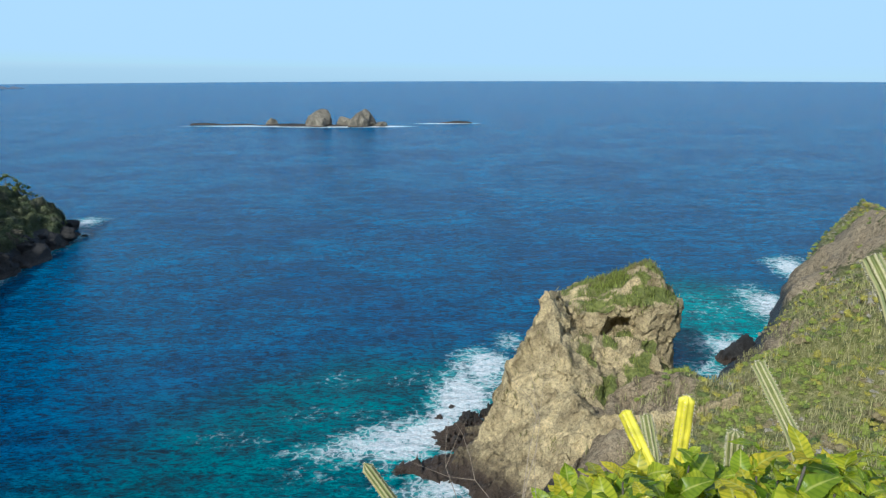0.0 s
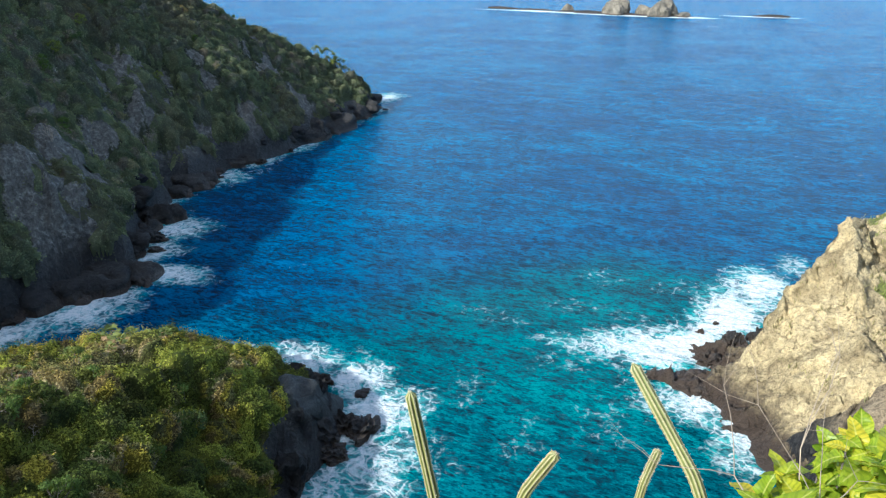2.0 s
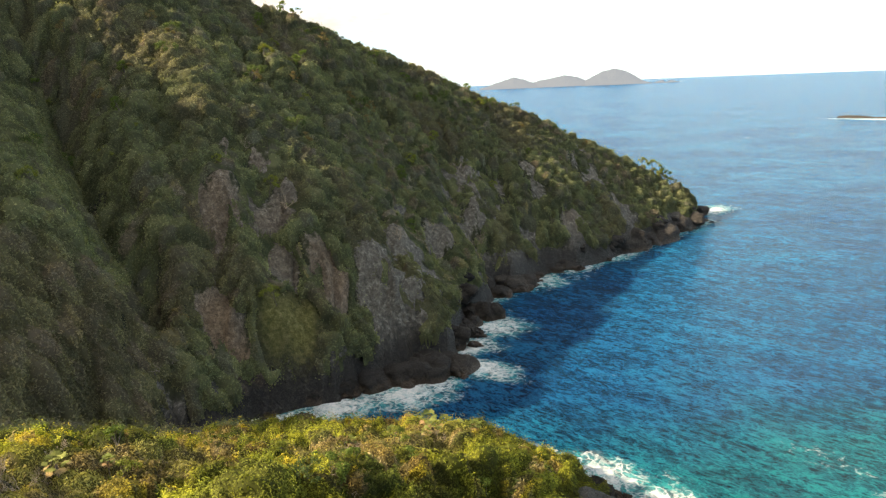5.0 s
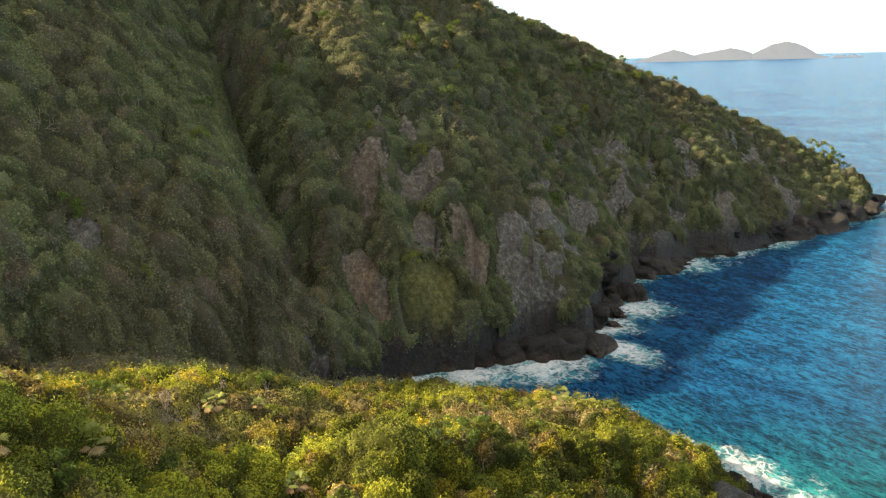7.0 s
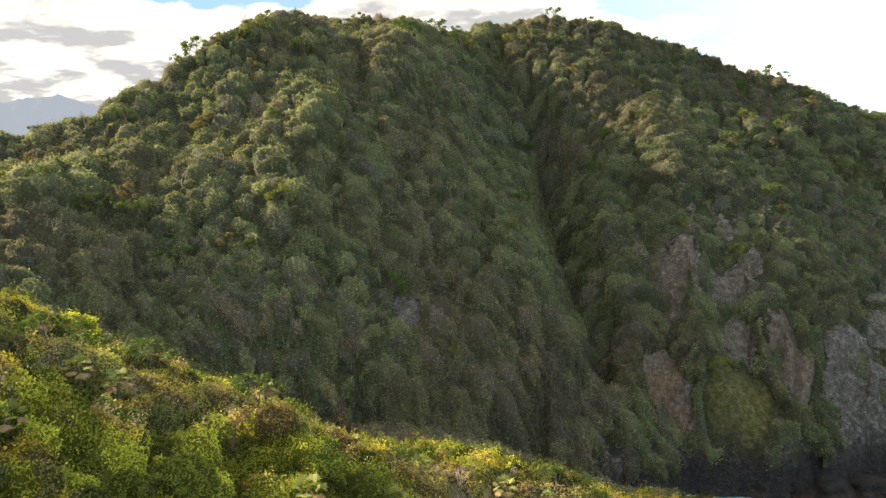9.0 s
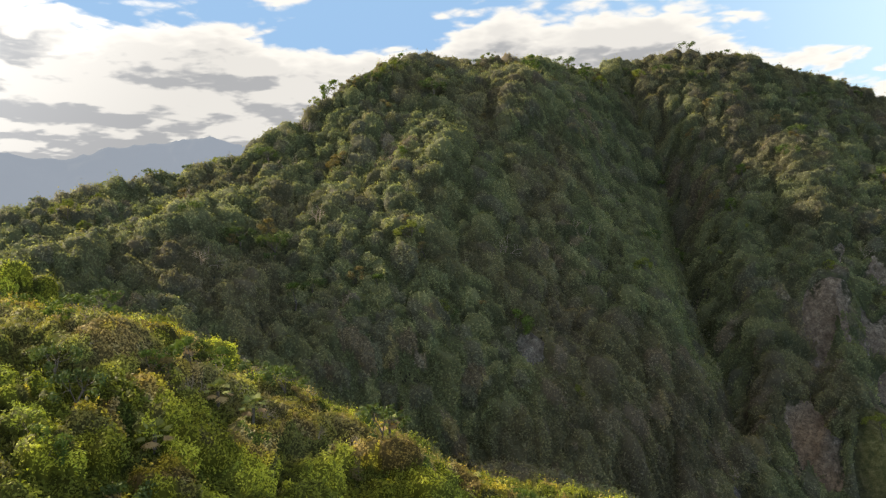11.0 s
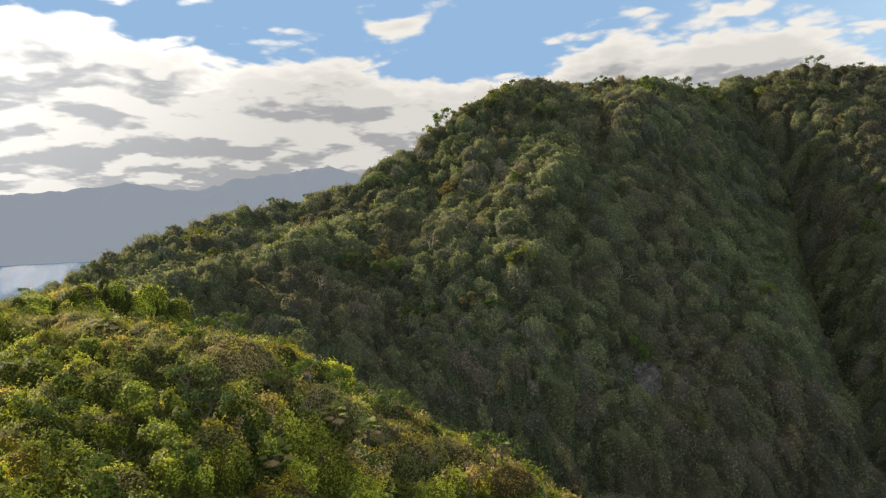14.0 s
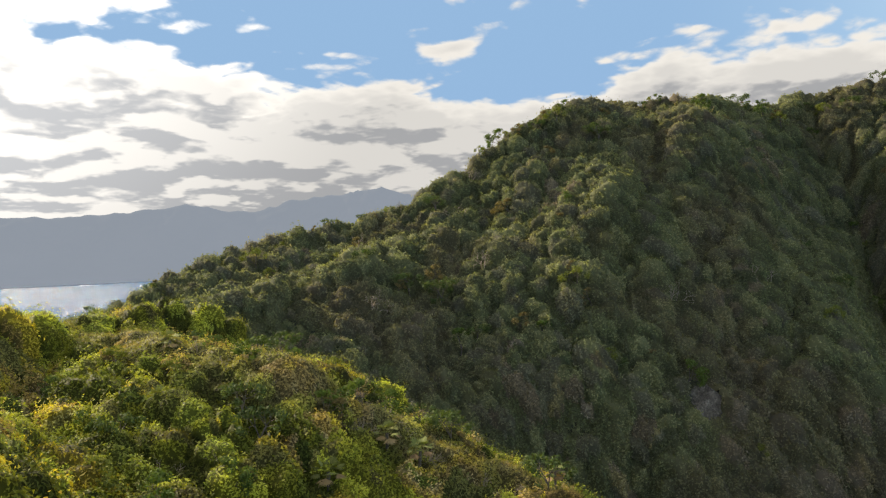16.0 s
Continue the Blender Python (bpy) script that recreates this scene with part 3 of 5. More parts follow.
def lump(x, y, cx, cy, ax, ay, top, power, edge):
    """A rock lump: flat-topped when power is high, with the flank taking the share edge of its radius."""
    d = (np.abs((x - cx) / ax) ** power + np.abs((y - cy) / ay) ** power) ** (1 / power)
    return top * np.clip((1 - d) / edge, -0.3, 1)


def spine(x, y, line, slope):
    """Height under a ridge line that falls off to both sides."""
    d, h = line_distance(x, y, line)
    return h - slope * d


def craggy(p, amount):
    """Rock points roughened at four scales: slabs, ribs, ledges and cracks."""
    q = p * np.array([1, 1, 0.7])
    slab = np.abs(fbm(q / 5.0, 5, 231, 0.58))
    rib = np.abs(fbm(p * np.array([1, 1, 0.35]) / 3.2, 4, 261, 0.6))
    step_ = np.abs(((p[:, 2] + 1.6 * fbm(p / 9.0, 3, 265)) / 2.6) % 1.0 - 0.5)
    out = p.copy()
    out[:, 0] += amount * (1.7 * fbm(p / 8.0, 5, 241, 0.6) + 1.0 * (rib - 0.3))
    out[:, 1] += amount * (1.7 * fbm(p / 8.0, 5, 251, 0.6) - 1.3 * (slab - 0.3) + 0.7 * step_)
    out[:, 2] += amount * (1.7 * (0.35 - slab) + 0.5 * fbm(p / 1.7, 3, 271, 0.6) + 0.4 * step_)
    return out


def build_stack():
    """The tall rock: a flank sloping to the bay, a knob, a ledge, a grassy block with a hollow under it and a sheer outer face."""
    u = np.linspace(-16, 66, 270)
    v = np.linspace(106, 196, 280)
    X, Y = [g.ravel() for g in np.meshgrid(u, v)]
    wx, wy = X + 1.6 * flat_noise(X, Y, 11, 4, 201), Y + 1.6 * flat_noise(X, Y, 11, 4, 205)
    flank = spine(wx, wy, [(9, 141, 10), (13, 147, 17.5), (18, 153.5, 25), (23.5, 160, 32), (25.5, 163, 31), (28, 168, 26)], 2.4)
    face = spine(wx, wy, [(23.5, 159, 31), (26, 149, 24), (24, 138, 17.5), (28, 128, 17), (40, 122, 20), (52, 120, 24)], 0.9)
    ledge = spine(wx, wy, [(26, 150, 24), (37, 155, 21.5), (46, 151, 18.5), (51, 142, 14.5), (52, 130, 19)], 0.8)
    core = lump(wx, wy, 41, 170, 17, 19, 20, 2.6, 0.3)
    root = lump(wx, wy, 30, 140, 22, 34, 8, 2.4, 0.4)
    z = np.maximum.reduce([flank, face, ledge, core, root])
    # the seaward back of the flank and the knob is sheer
    along = (wx - 9) * 0.6 + (wy - 141) * 0.8
    behind = (wy - 141) * 0.6 - (wx - 9) * 0.8
    rim = np.interp(along, [-14, -6, 0, 8, 16, 24, 32, 46], [1, 5, 9, 16, 23.5, 31, 25, 22])
    z = np.minimum(z, rim + 0.6 - 2.6 * np.maximum(behind, -40) * (behind > 0) + 60 * (behind < 0) * np.minimum(-behind / 20, 1))
    # dark shelves that the sea breaks over
    for line in ([(10, 146, 6), (3, 150, 3.6), (-2, 151, 1.6)], [(12, 138, 6.5), (4, 137, 4.5), (-4, 137, 3), (-11, 136, 0.8)], [(16, 128, 6), (9, 127, 3.4), (4, 131, 2)], [(12, 150, 4), (9, 154, 2.0)]):
        d, h = line_distance(wx, wy, line)
        z = np.maximum(z, h - 0.8 - 0.7 * d + 2.2 * (0.4 - np.abs(flat_noise(X, Y, 3.4, 4, 281))))
    z = np.maximum(z, -3)
    base = craggy(np.stack([X, Y, z], 1), smoothstep(z, -1.5, 3) * 0.8)
    faces = grid_faces(280, 270)
    # the block: rings up its sides and over its top
    th = np.linspace(0, 2 * np.pi, 240, endpoint=False)
    s = np.linspace(0, 1, 130)
    T, S = [g.ravel() for g in np.meshgrid(th, s)]
    side = np.minimum(S / 0.62, 1)
    over = np.clip((S - 0.62) / 0.38, 0, 1)
    c, k = np.cos(T), np.sin(T)
    rad = (np.abs(c / 12.4) ** 3.2 + np.abs(k / 12.5) ** 3.2) ** (-1 / 3.2)
    rad = rad * (1.08 - 0.08 * side) * (1 - over)
    bx, by = 42.4 + rad * c, 170.5 + rad * k
    top = 28.2 + np.clip((bx - 33) * 0.17, -2, 2.0) + 4.6 * np.exp(-np.hypot((bx - 47.5) / 4.2, (by - 168) / 6) ** 2) - 2.5 * smoothstep(np.hypot(bx - 42.4, by - 170.5), 8, 13)
    bz = 4 + (top - 4) * side + 0.6 * over
    hollow = np.exp(-np.hypot((bx - 40.5) / 4.6, (bz - 21.5) / 2.6) ** 4) * (k < -0.2)
    block = np.stack([bx, by + 6.5 * hollow, bz], 1)
    block = craggy(block, 0.75 - 0.45 * over)
    bf = grid_faces(130, 240, True)
    verts = np.concatenate([base, block])
    grow = np.concatenate([0.95 * smoothstep(ledge - np.maximum(flank, face), -0.5, 1.0) * smoothstep(z, 9, 15) * smoothstep(X, 27, 33) * smoothstep(flat_noise(X, Y, 6, 3, 291), -0.4, 0.1), smoothstep(bz, 22, 28) * smoothstep(flat_noise(bx, by + bz, 5, 3, 293), -0.65, 0.05) * (0.42 + 0.58 * smoothstep(over, 0, 0.1))])
    ob = mesh_from("sea_rock", verts, np.concatenate([faces, bf + len(base)]), stack_rock, True, grow=grow)
    return tagged(ob, "tall tan sea rock with grassy top and dark side", "rock")


build_stack()


def boulder_mesh(name, seed, mat, detail=4, sharp=0.32, jag=0.0):
    bm = bmesh.new()
    bmesh.ops.create_icosphere(bm, subdivisions=detail, radius=1.0)
    p = np.array([v.co for v in bm.verts])
    d = 1 + sharp * fbm(p * 1.3 + seed * 7.7, 5, 300 + seed, 0.55)
    d = d + jag * (0.35 - np.abs(fbm(p * 2.6 + seed * 3.1, 4, 330 + seed, 0.6)))
    # flat broken faces
    rng = np.random.RandomState(seed)
    for _ in range(7):
        n = rng.normal(size=3)
        n /= np.linalg.norm(n)
        lim = rng.uniform(0.72, 0.95)
        proj = (p * d[:, None]) @ n
        d = np.where(proj > lim, d * (lim + 0.25 * (proj - lim)) / np.maximum(proj, 1e-3), d)
    for v, q in zip(bm.verts, p * d[:, None]):
        v.co = q
    for f in bm.faces:
        f.smooth = jag == 0
    me = bpy.data.meshes.new(name)
    bm.to_mesh(me)
    bm.free()
    me.materials.append(mat)
    return me


def put_boulder(me, x, y, z, sx_, sy_, sz_, turn, label, group, name="boulder"):
    ob = new(name, me)
    ob.matrix_world = Matrix.LocRotScale((x, y, z), Euler((0, 0, radians(turn))), (sx_, sy_, sz_))
    return tagged(ob, label, "rock", group)


dark_boulders = [boulder_mesh("dark_boulder", i + 1, dark_rock) for i in range(6)]
jagged_boulders = [boulder_mesh("jagged_boulder", i + 21, dark_rock, 4, 0.4, 0.75) for i in range(5)]
# rock shelf at the foot of the stack, the foot of the spur, the far shore
SHELF = [(2, 134, 5, 4, 2.2), (-4, 138, 5, 3, 1.6), (8, 140, 6, 5, 3.2), (1, 147, 5, 4, 2.4), (10, 149, 6, 5, 4.5), (6, 157, 5, 4, 4), (16, 138, 5, 5, 3), (13, 131, 4, 3, 2),
         (11, 161, 4, 4, 4), (-9, 136, 2.5, 2, 1), (20, 132, 4, 4, 3), (2, 166, 1.6, 1.4, 1), (-1, 160, 1.4, 1.2, 0.9)]
for i, (x, y, a, b, c) in enumerate(SHELF):
    put_boulder(jagged_boulders[i % 5], x, y, -0.2, a * 0.62, b * 0.62, c * 0.75, i * 57, "dark brown wave-washed rock at the foot of the tall rock", "shelf rocks")
SPUR_ROCKS = [(-82, 108, 4, 3.5, 4), (-76, 108, 4, 3, 3), (-72, 103, 5, 4, 4.5), (-66, 102, 4, 3, 2.5), (-64, 97, 5, 4, 4), (-60, 92, 4.5, 4, 3.4), (-63, 87, 5, 5, 5),
              (-60, 82, 4, 3.5, 3), (-62, 78, 4, 4, 4), (-77, 112, 2, 1.6, 1.2), (-70, 108, 2, 1.6, 1.2), (-68, 94, 5, 4, 6), (-66, 100, 6, 5, 8), (-63, 93, 6, 5, 7), (-63, 86, 6, 5, 8), (-60, 80, 6, 5, 6), (-71, 104, 6, 4, 6), (-58, 97, 4, 3, 3), (-56, 89, 4, 3, 3), (-67, 90, 6, 6, 10), (-66, 82, 6, 6, 10)]
for i, (x, y, a, b, c) in enumerate(SPUR_ROCKS):
    put_boulder(jagged_boulders[(i + 2) % 5], x, y, -0.3, a * 0.85, b * 0.85, c * 0.8, i * 41, "black wet rock along the foot of the scrubby spur", "spur rocks")
FAR_ROCKS = [(-141, 134, 9, 3.5, 3), (-147, 127, 8, 4, 3.5), (-152, 116, 5, 4, 4), (-155, 108, 6, 4.5, 4.5), (-150, 136, 12, 4, 3.5), (-163, 132, 10, 5, 4.5), (-161, 119, 6, 5, 5), (-166, 112, 5, 5, 5), (-168, 170, 4.5, 4, 4), (-175, 150, 13, 10, 7), (-186, 187, 9, 8, 8), (-185, 205, 7, 7, 6),
             (-166, 125, 5, 4, 6), (-171, 120, 4, 4, 6), (-160, 104, 3, 3, 2.5), (-163, 97, 3, 3, 2), (-158, 99, 1.5, 1.5, 1), (-186, 240, 9, 12, 6), (-181, 280, 8, 14, 6), (-178, 310, 8, 12, 6),
             (-184, 335, 9, 12, 8), (-190, 352, 8, 8, 8), (-196, 372, 8, 8, 5), (-183, 348, 5, 3, 2), (-162, 173, 4.5, 3.6, 5.5)]
for i, (x, y, a, b, c) in enumerate(FAR_ROCKS):
    put_boulder(dark_boulders[(i + 1) % 6], x, y, 0.0, a, b, c, (i * 47) % 60 - 30, "dark rounded rock at the foot of the far hill", "far shore rocks")
# long rounded shelf that runs out into the surf, and the rock off it
for i, (x, y, a, b, c) in enumerate([(-138, 135, 4.5, 6, 3.6), (-141, 127, 5, 7, 4.4), (-144, 119, 5, 6, 4.6), (-148, 111, 5, 5.5, 4.8), (-151, 103, 4.5, 5, 4.2), (-153, 95, 4, 4.5, 3.2), (-163, 171, 4.5, 4, 5.2)]):
    put_boulder(dark_boulders[(i + 3) % 6], x, y, 0.0, a, b, c, 15 - 9 * (i % 3), "long rounded black rock washed by the surf", "shelf of black rocks")
# rounded lobes of black rock above the far waterline
rng = np.random.RandomState(27)
for (ax, ay), (bx, by) in list(zip(SHORE[1:18], SHORE[2:19])):
    for k in range(max(1, int(math.hypot(bx - ax, by - ay) / 7.0))):
        t, back = rng.rand(), rng.uniform(-1, 6)
        x, y, size = ax + t * (bx - ax) - back, ay + t * (by - ay) + rng.normal(0, 1), rng.uniform(2.2, 5.5)
        z = max(0.0, float(land_height(np.array([x]), np.array([y]))[0]) - 0.75 * size)
        put_boulder(dark_boulders[rng.randint(6)], x, y, z, size * rng.uniform(1.0, 1.8), size, size * rng.uniform(0.55, 0.9), rng.uniform(-40, 40), "rounded black rock above the far waterline", "far shore lobes")
# loose rocks strewn along the waterline of the bay
rng = np.random.RandomState(25)
for (ax, ay), (bx, by) in list(zip(SHORE[:29], SHORE[1:30])):
    for k in range(max(1, int(math.hypot(bx - ax, by - ay) / 6.0))):
        t = rng.rand()
        x, y, size = ax + t * (bx - ax) + rng.normal(0, 2.5), ay + t * (by - ay) + rng.normal(0, 2.5), rng.uniform(0.9, 3.0)
        put_boulder(jagged_boulders[rng.randint(5)], x, y, 0.0, size * rng.uniform(0.9, 1.8), size, size * rng.uniform(0.5, 1.0), rng.uniform(0, 360), "black wet rock strewn along the waterline", "waterline rocks")
for x, y, a, b, c in [(81, 195, 5, 4, 4.6), (86, 200, 4.5, 4, 5.4), (84, 190, 3, 3, 2.2)]:
    put_boulder(jagged_boulders[int(x) % 5], x, y, 0.0, a, b, c, 20, "dark rock in the surf below the grassy slope", "cove rocks")

# islets out at sea
islet_meshes = [boulder_mesh("islet_rock", 11 + i, islet_rock, 5, 0.3) for i in range(2)]
for k, (x, y, a, b, c) in enumerate([(-178, 1075, 20, 18, 21), (-112, 1075, 27, 20, 23), (-140, 1080, 16, 12, 12), (-250, 1090, 9, 7, 11), (-90, 1078, 20, 12, 6)]):
    put_boulder(islet_meshes[k % 2], x, y, -1, a, b, c, k * 70, "bare grey-tan rocky islet out at sea", "islet rocks", "islet")
for k, (x, y, a, b, c) in enumerate([(-345, 1100, 26, 6, 4), (-300, 1095, 30, 6, 3), (-235, 1085, 45, 7, 3.2), (-170, 1070, 60, 8, 3), (20, 1125, 24, 5, 4)]):
    put_boulder(dark_boulders[k], x, y, -0.6, a, b, c, 0, "low dark reef washed by surf", "reef rocks", "reef")

# far islands and the mountains across the strait, their haze put in as blue-grey emission
haze_m, haze_n, haze_at = material("hazed_far_land")
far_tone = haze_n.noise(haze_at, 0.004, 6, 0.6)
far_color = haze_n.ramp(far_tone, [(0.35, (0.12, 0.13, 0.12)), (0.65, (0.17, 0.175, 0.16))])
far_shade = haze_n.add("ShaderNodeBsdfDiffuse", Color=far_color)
# glow that stands in for the haze over the distant land
haze_glow = haze_n.add("ShaderNodeEmission", Color=(0.37, 0.43, 0.53, 1), Strength=0.36)
haze_n.add("ShaderNodeOutputMaterial", Surface=haze_n.add("ShaderNodeMixShader", i0=0.86, i1=far_shade.outputs[0], i2=haze_glow.outputs[0]))


def far_range(name, points, back, label):
    """A mountain range along turn, distance and height, with folded flanks."""
    t = np.linspace(points[0][0], points[-1][0], 260)
    P = np.array(points, float)
    dist, high = np.interp(t, P[:, 0], P[:, 1]), np.interp(t, P[:, 0], P[:, 2])
    v = np.linspace(0, 1, 46)
    T, V = np.meshgrid(t, v)
    D, Hh = np.broadcast_to(dist, T.shape), np.broadcast_to(high, T.shape)
    r = D + back * V
    prof = np.where(V < 0.5, (V / 0.5) ** 0.8, ((1 - V) / 0.5) ** 0.8)
    x, y = polar(T.ravel(), r.ravel())
    fold = 1 - 0.5 * np.abs(flat_noise(x, y, back * 0.35, 4, 401)) * (1 - prof.ravel() * 0.85)
    z = Hh.ravel() * prof.ravel() * fold + Hh.ravel() * 0.03 * flat_noise(x, y, back * 0.1, 4, 411) * prof.ravel() - 1
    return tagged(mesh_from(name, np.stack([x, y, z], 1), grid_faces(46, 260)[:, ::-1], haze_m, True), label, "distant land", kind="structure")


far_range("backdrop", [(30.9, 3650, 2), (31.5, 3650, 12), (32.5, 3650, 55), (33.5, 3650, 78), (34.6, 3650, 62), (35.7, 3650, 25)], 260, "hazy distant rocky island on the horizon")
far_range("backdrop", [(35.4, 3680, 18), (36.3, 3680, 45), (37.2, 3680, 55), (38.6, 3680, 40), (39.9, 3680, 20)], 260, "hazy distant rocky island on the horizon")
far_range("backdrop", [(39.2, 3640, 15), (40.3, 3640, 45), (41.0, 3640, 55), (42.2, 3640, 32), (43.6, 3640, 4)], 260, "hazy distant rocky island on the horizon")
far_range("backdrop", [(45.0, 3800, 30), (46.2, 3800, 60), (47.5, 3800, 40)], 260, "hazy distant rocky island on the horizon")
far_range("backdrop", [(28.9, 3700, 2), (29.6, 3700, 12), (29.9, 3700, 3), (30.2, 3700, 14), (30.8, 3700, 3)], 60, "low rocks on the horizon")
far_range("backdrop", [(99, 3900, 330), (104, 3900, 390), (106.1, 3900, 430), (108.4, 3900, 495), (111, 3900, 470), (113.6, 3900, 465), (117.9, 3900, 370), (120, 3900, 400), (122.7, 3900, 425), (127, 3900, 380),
                       (131.2, 3900, 360), (134.5, 3900, 372), (141, 3900, 350), (150, 3900, 300)], 900, "mountain range across the strait, grey with painted haze")

# ---- thicket on the hills: dense scrub as one object a hillside ----
TONES = 1.5 * np.array([(0.062, 0.076, 0.026), (0.082, 0.104, 0.028), (0.125, 0.145, 0.032), (0.080, 0.085, 0.046), (0.180, 0.165, 0.036),
                        (0.125, 0.104, 0.058), (0.165, 0.150, 0.122), (0.046, 0.064, 0.022)])


def domes(rng, centres, radii, flat, tones):
    """Dark leafy hulls under the sprays, their darkness painted shade: one uneven cap of eighteen triangles a lobe."""
    m, k = len(centres), 6
    th = np.arange(k) * 2 * np.pi / k
    unit = np.concatenate([np.stack([np.cos(th + o) * math.sqrt(1 - u * u), np.sin(th + o) * math.sqrt(1 - u * u), 0 * th + u], 1) for u, o in ((-0.3, 0.0), (0.5, 0.52))] + [[(0, 0, 1)]])
    v = unit[None] * rng.uniform(0.8, 1.12, (m, 13, 1)) * radii[:, None, None]
    v[:, :, 2] *= flat[:, None]
    v = v + centres[:, None]
    f = [(a, (a + 1) % k, k + a) for a in range(k)] + [((a + 1) % k, k + (a + 1) % k, k + a) for a in range(k)] + [(k + a, k + (a + 1) % k, 12) for a in range(k)]
    return v.reshape(-1, 3), (np.array(f)[None] + 13 * np.arange(m)[:, None, None]).reshape(-1, 3), np.repeat(tones, 13, 0)


def thicket(name, xs, ys, sizes, tones, per, leaf, label, seed, squat=(0.6, 1.0), mat=None):
    """Bushes of three leafy lobes over the ground at plan points. sizes: crown radius; per: sprays a bush; leaf: size of a spray, one for all or one a bush."""
    rng = np.random.RandomState(seed)
    n = len(xs)
    zs = land_height(xs, ys)
    leaf = np.broadcast_to(leaf, (n,))
    lobes = rng.normal(0, 0.45, (n, 3, 3)) * np.array([1, 1, 0.3])
    lobes[:, 0] *= 0.3
    girth = np.stack([rng.uniform(0.62, 0.9, n), rng.uniform(0.42, 0.75, n), rng.uniform(0.36, 0.66, n)], 1)
    flat = rng.uniform(*squat, n)
    centre = np.stack([xs, ys, zs + sizes * 0.38 * flat], 1)[:, None] + lobes * sizes[:, None, None]
    # hull tones dimmed, so the shade within each bush is in the colour
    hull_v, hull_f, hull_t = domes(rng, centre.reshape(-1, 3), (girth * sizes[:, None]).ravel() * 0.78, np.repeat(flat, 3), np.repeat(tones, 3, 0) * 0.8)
    idx = np.repeat(np.arange(n), np.clip(per * (sizes / sizes.mean()) ** 1.8 * (leaf.mean() / leaf) ** 1.6, 10, 7 * per).astype(int))
    m = len(idx)
    lobe = np.minimum((rng.rand(m) * 2 + rng.rand(m) * rng.rand(m)).astype(int), 2)
    u = rng.uniform(-0.4, 1, m)
    a = rng.uniform(0, 2 * np.pi, m)
    ring = np.sqrt(np.maximum(0, 1 - u * u))
    R = sizes[idx] * girth[idx, lobe] * rng.uniform(0.62, 1.22, m)
    c = centre[idx, lobe] + np.stack([R * ring * np.cos(a), R * ring * np.sin(a), R * u * flat[idx]], 1)
    # spray plane: outward with scatter
    nrm = np.stack([ring * np.cos(a), ring * np.sin(a), (u + 0.2) / flat[idx]], 1) + rng.normal(0, 0.55, (m, 3))
    nrm /= np.linalg.norm(nrm, axis=1)[:, None]
    t1 = np.cross(nrm, rng.normal(size=(m, 3)))
    t1 /= np.linalg.norm(t1, axis=1)[:, None]
    t2 = np.cross(nrm, t1)
    size = (leaf[idx] * rng.uniform(0.6, 1.35, m))[:, None]
    bend = nrm * size * 0.25
    verts = np.stack([c - t1 * size, c - t2 * size * 0.6 + bend, c + t1 * size * 0.8 + t2 * size * 0.35], 1).reshape(-1, 3)
    faces = np.arange(3 * m).reshape(-1, 3) + len(hull_v)
    tone = np.repeat(tones[idx] * rng.uniform(0.85, 1.2, (m, 1)), 3, 0)
    return tagged(mesh_from(name, np.concatenate([hull_v, verts]), np.concatenate([hull_f, faces]), mat or leaves, False, tone=np.concatenate([hull_t, tone])), label, "scrub", kind="stuff")


class Raster:
    """Values on a square grid over the plan, for many quick look-ups."""

    def __init__(self, x0, x1, y0, y1, cell, value):
        self.x0, self.y0, self.cell = x0, y0, cell
        cols, rows = int((x1 - x0) / cell) + 2, int((y1 - y0) / cell) + 2
        self.x, self.y = [g.ravel() for g in np.meshgrid(x0 + cell * np.arange(cols), y0 + cell * np.arange(rows))]
        self.v = np.asarray(value(self.x, self.y)).reshape(rows, cols)

    def at(self, x, y):
        v = self.v
        a, b = np.clip((x - self.x0) / self.cell, 0, v.shape[1] - 1.01), np.clip((y - self.y0) / self.cell, 0, v.shape[0] - 1.01)
        i, k = a.astype(int), b.astype(int)
        a, b = a - i, b - k
        return (v[k, i] * (1 - a) + v[k, i + 1] * a) * (1 - b) + (v[k + 1, i] * (1 - a) + v[k + 1, i + 1] * a) * b

    def normal(self, x, y, e=1.5):
        n = np.stack([self.at(x - e, y) - self.at(x + e, y), self.at(x, y - e) - self.at(x, y + e), 0 * x + 2 * e], 1)
        return n / np.linalg.norm(n, axis=1)[:, None]


def crowns(x, y, size, seed, spread=(0.36, 0.80)):
    """Rounded crowns on a loose grid that run into one another: height, 0 to about 1, and a number of its own for each crown."""
    best, own = np.zeros(len(x)), np.zeros(len(x))
    ix, iy = np.floor(x / size).astype(np.int64), np.floor(y / size).astype(np.int64)
    for dx in (-1, 0, 1):
        for dy in (-1, 0, 1):
            cx, cy = ix + dx, iy + dy
            ox, oy, big, kin = [lattice(cx, cy, cx * 0 + k, seed) * 0.5 + 0.5 for k in (1, 2, 3, 4)]
            r = size * (spread[0] + (spread[1] - spread[0]) * big ** 1.5)
            far = np.hypot(x - (cx + ox) * size, y - (cy + oy) * size) / r
            h = np.sqrt(np.maximum(1 - far ** 2, 0)) * (0.4 + 0.6 * big)
            own = np.where(h > best, kin, own)
            best = np.maximum(best, h)
    return best, own


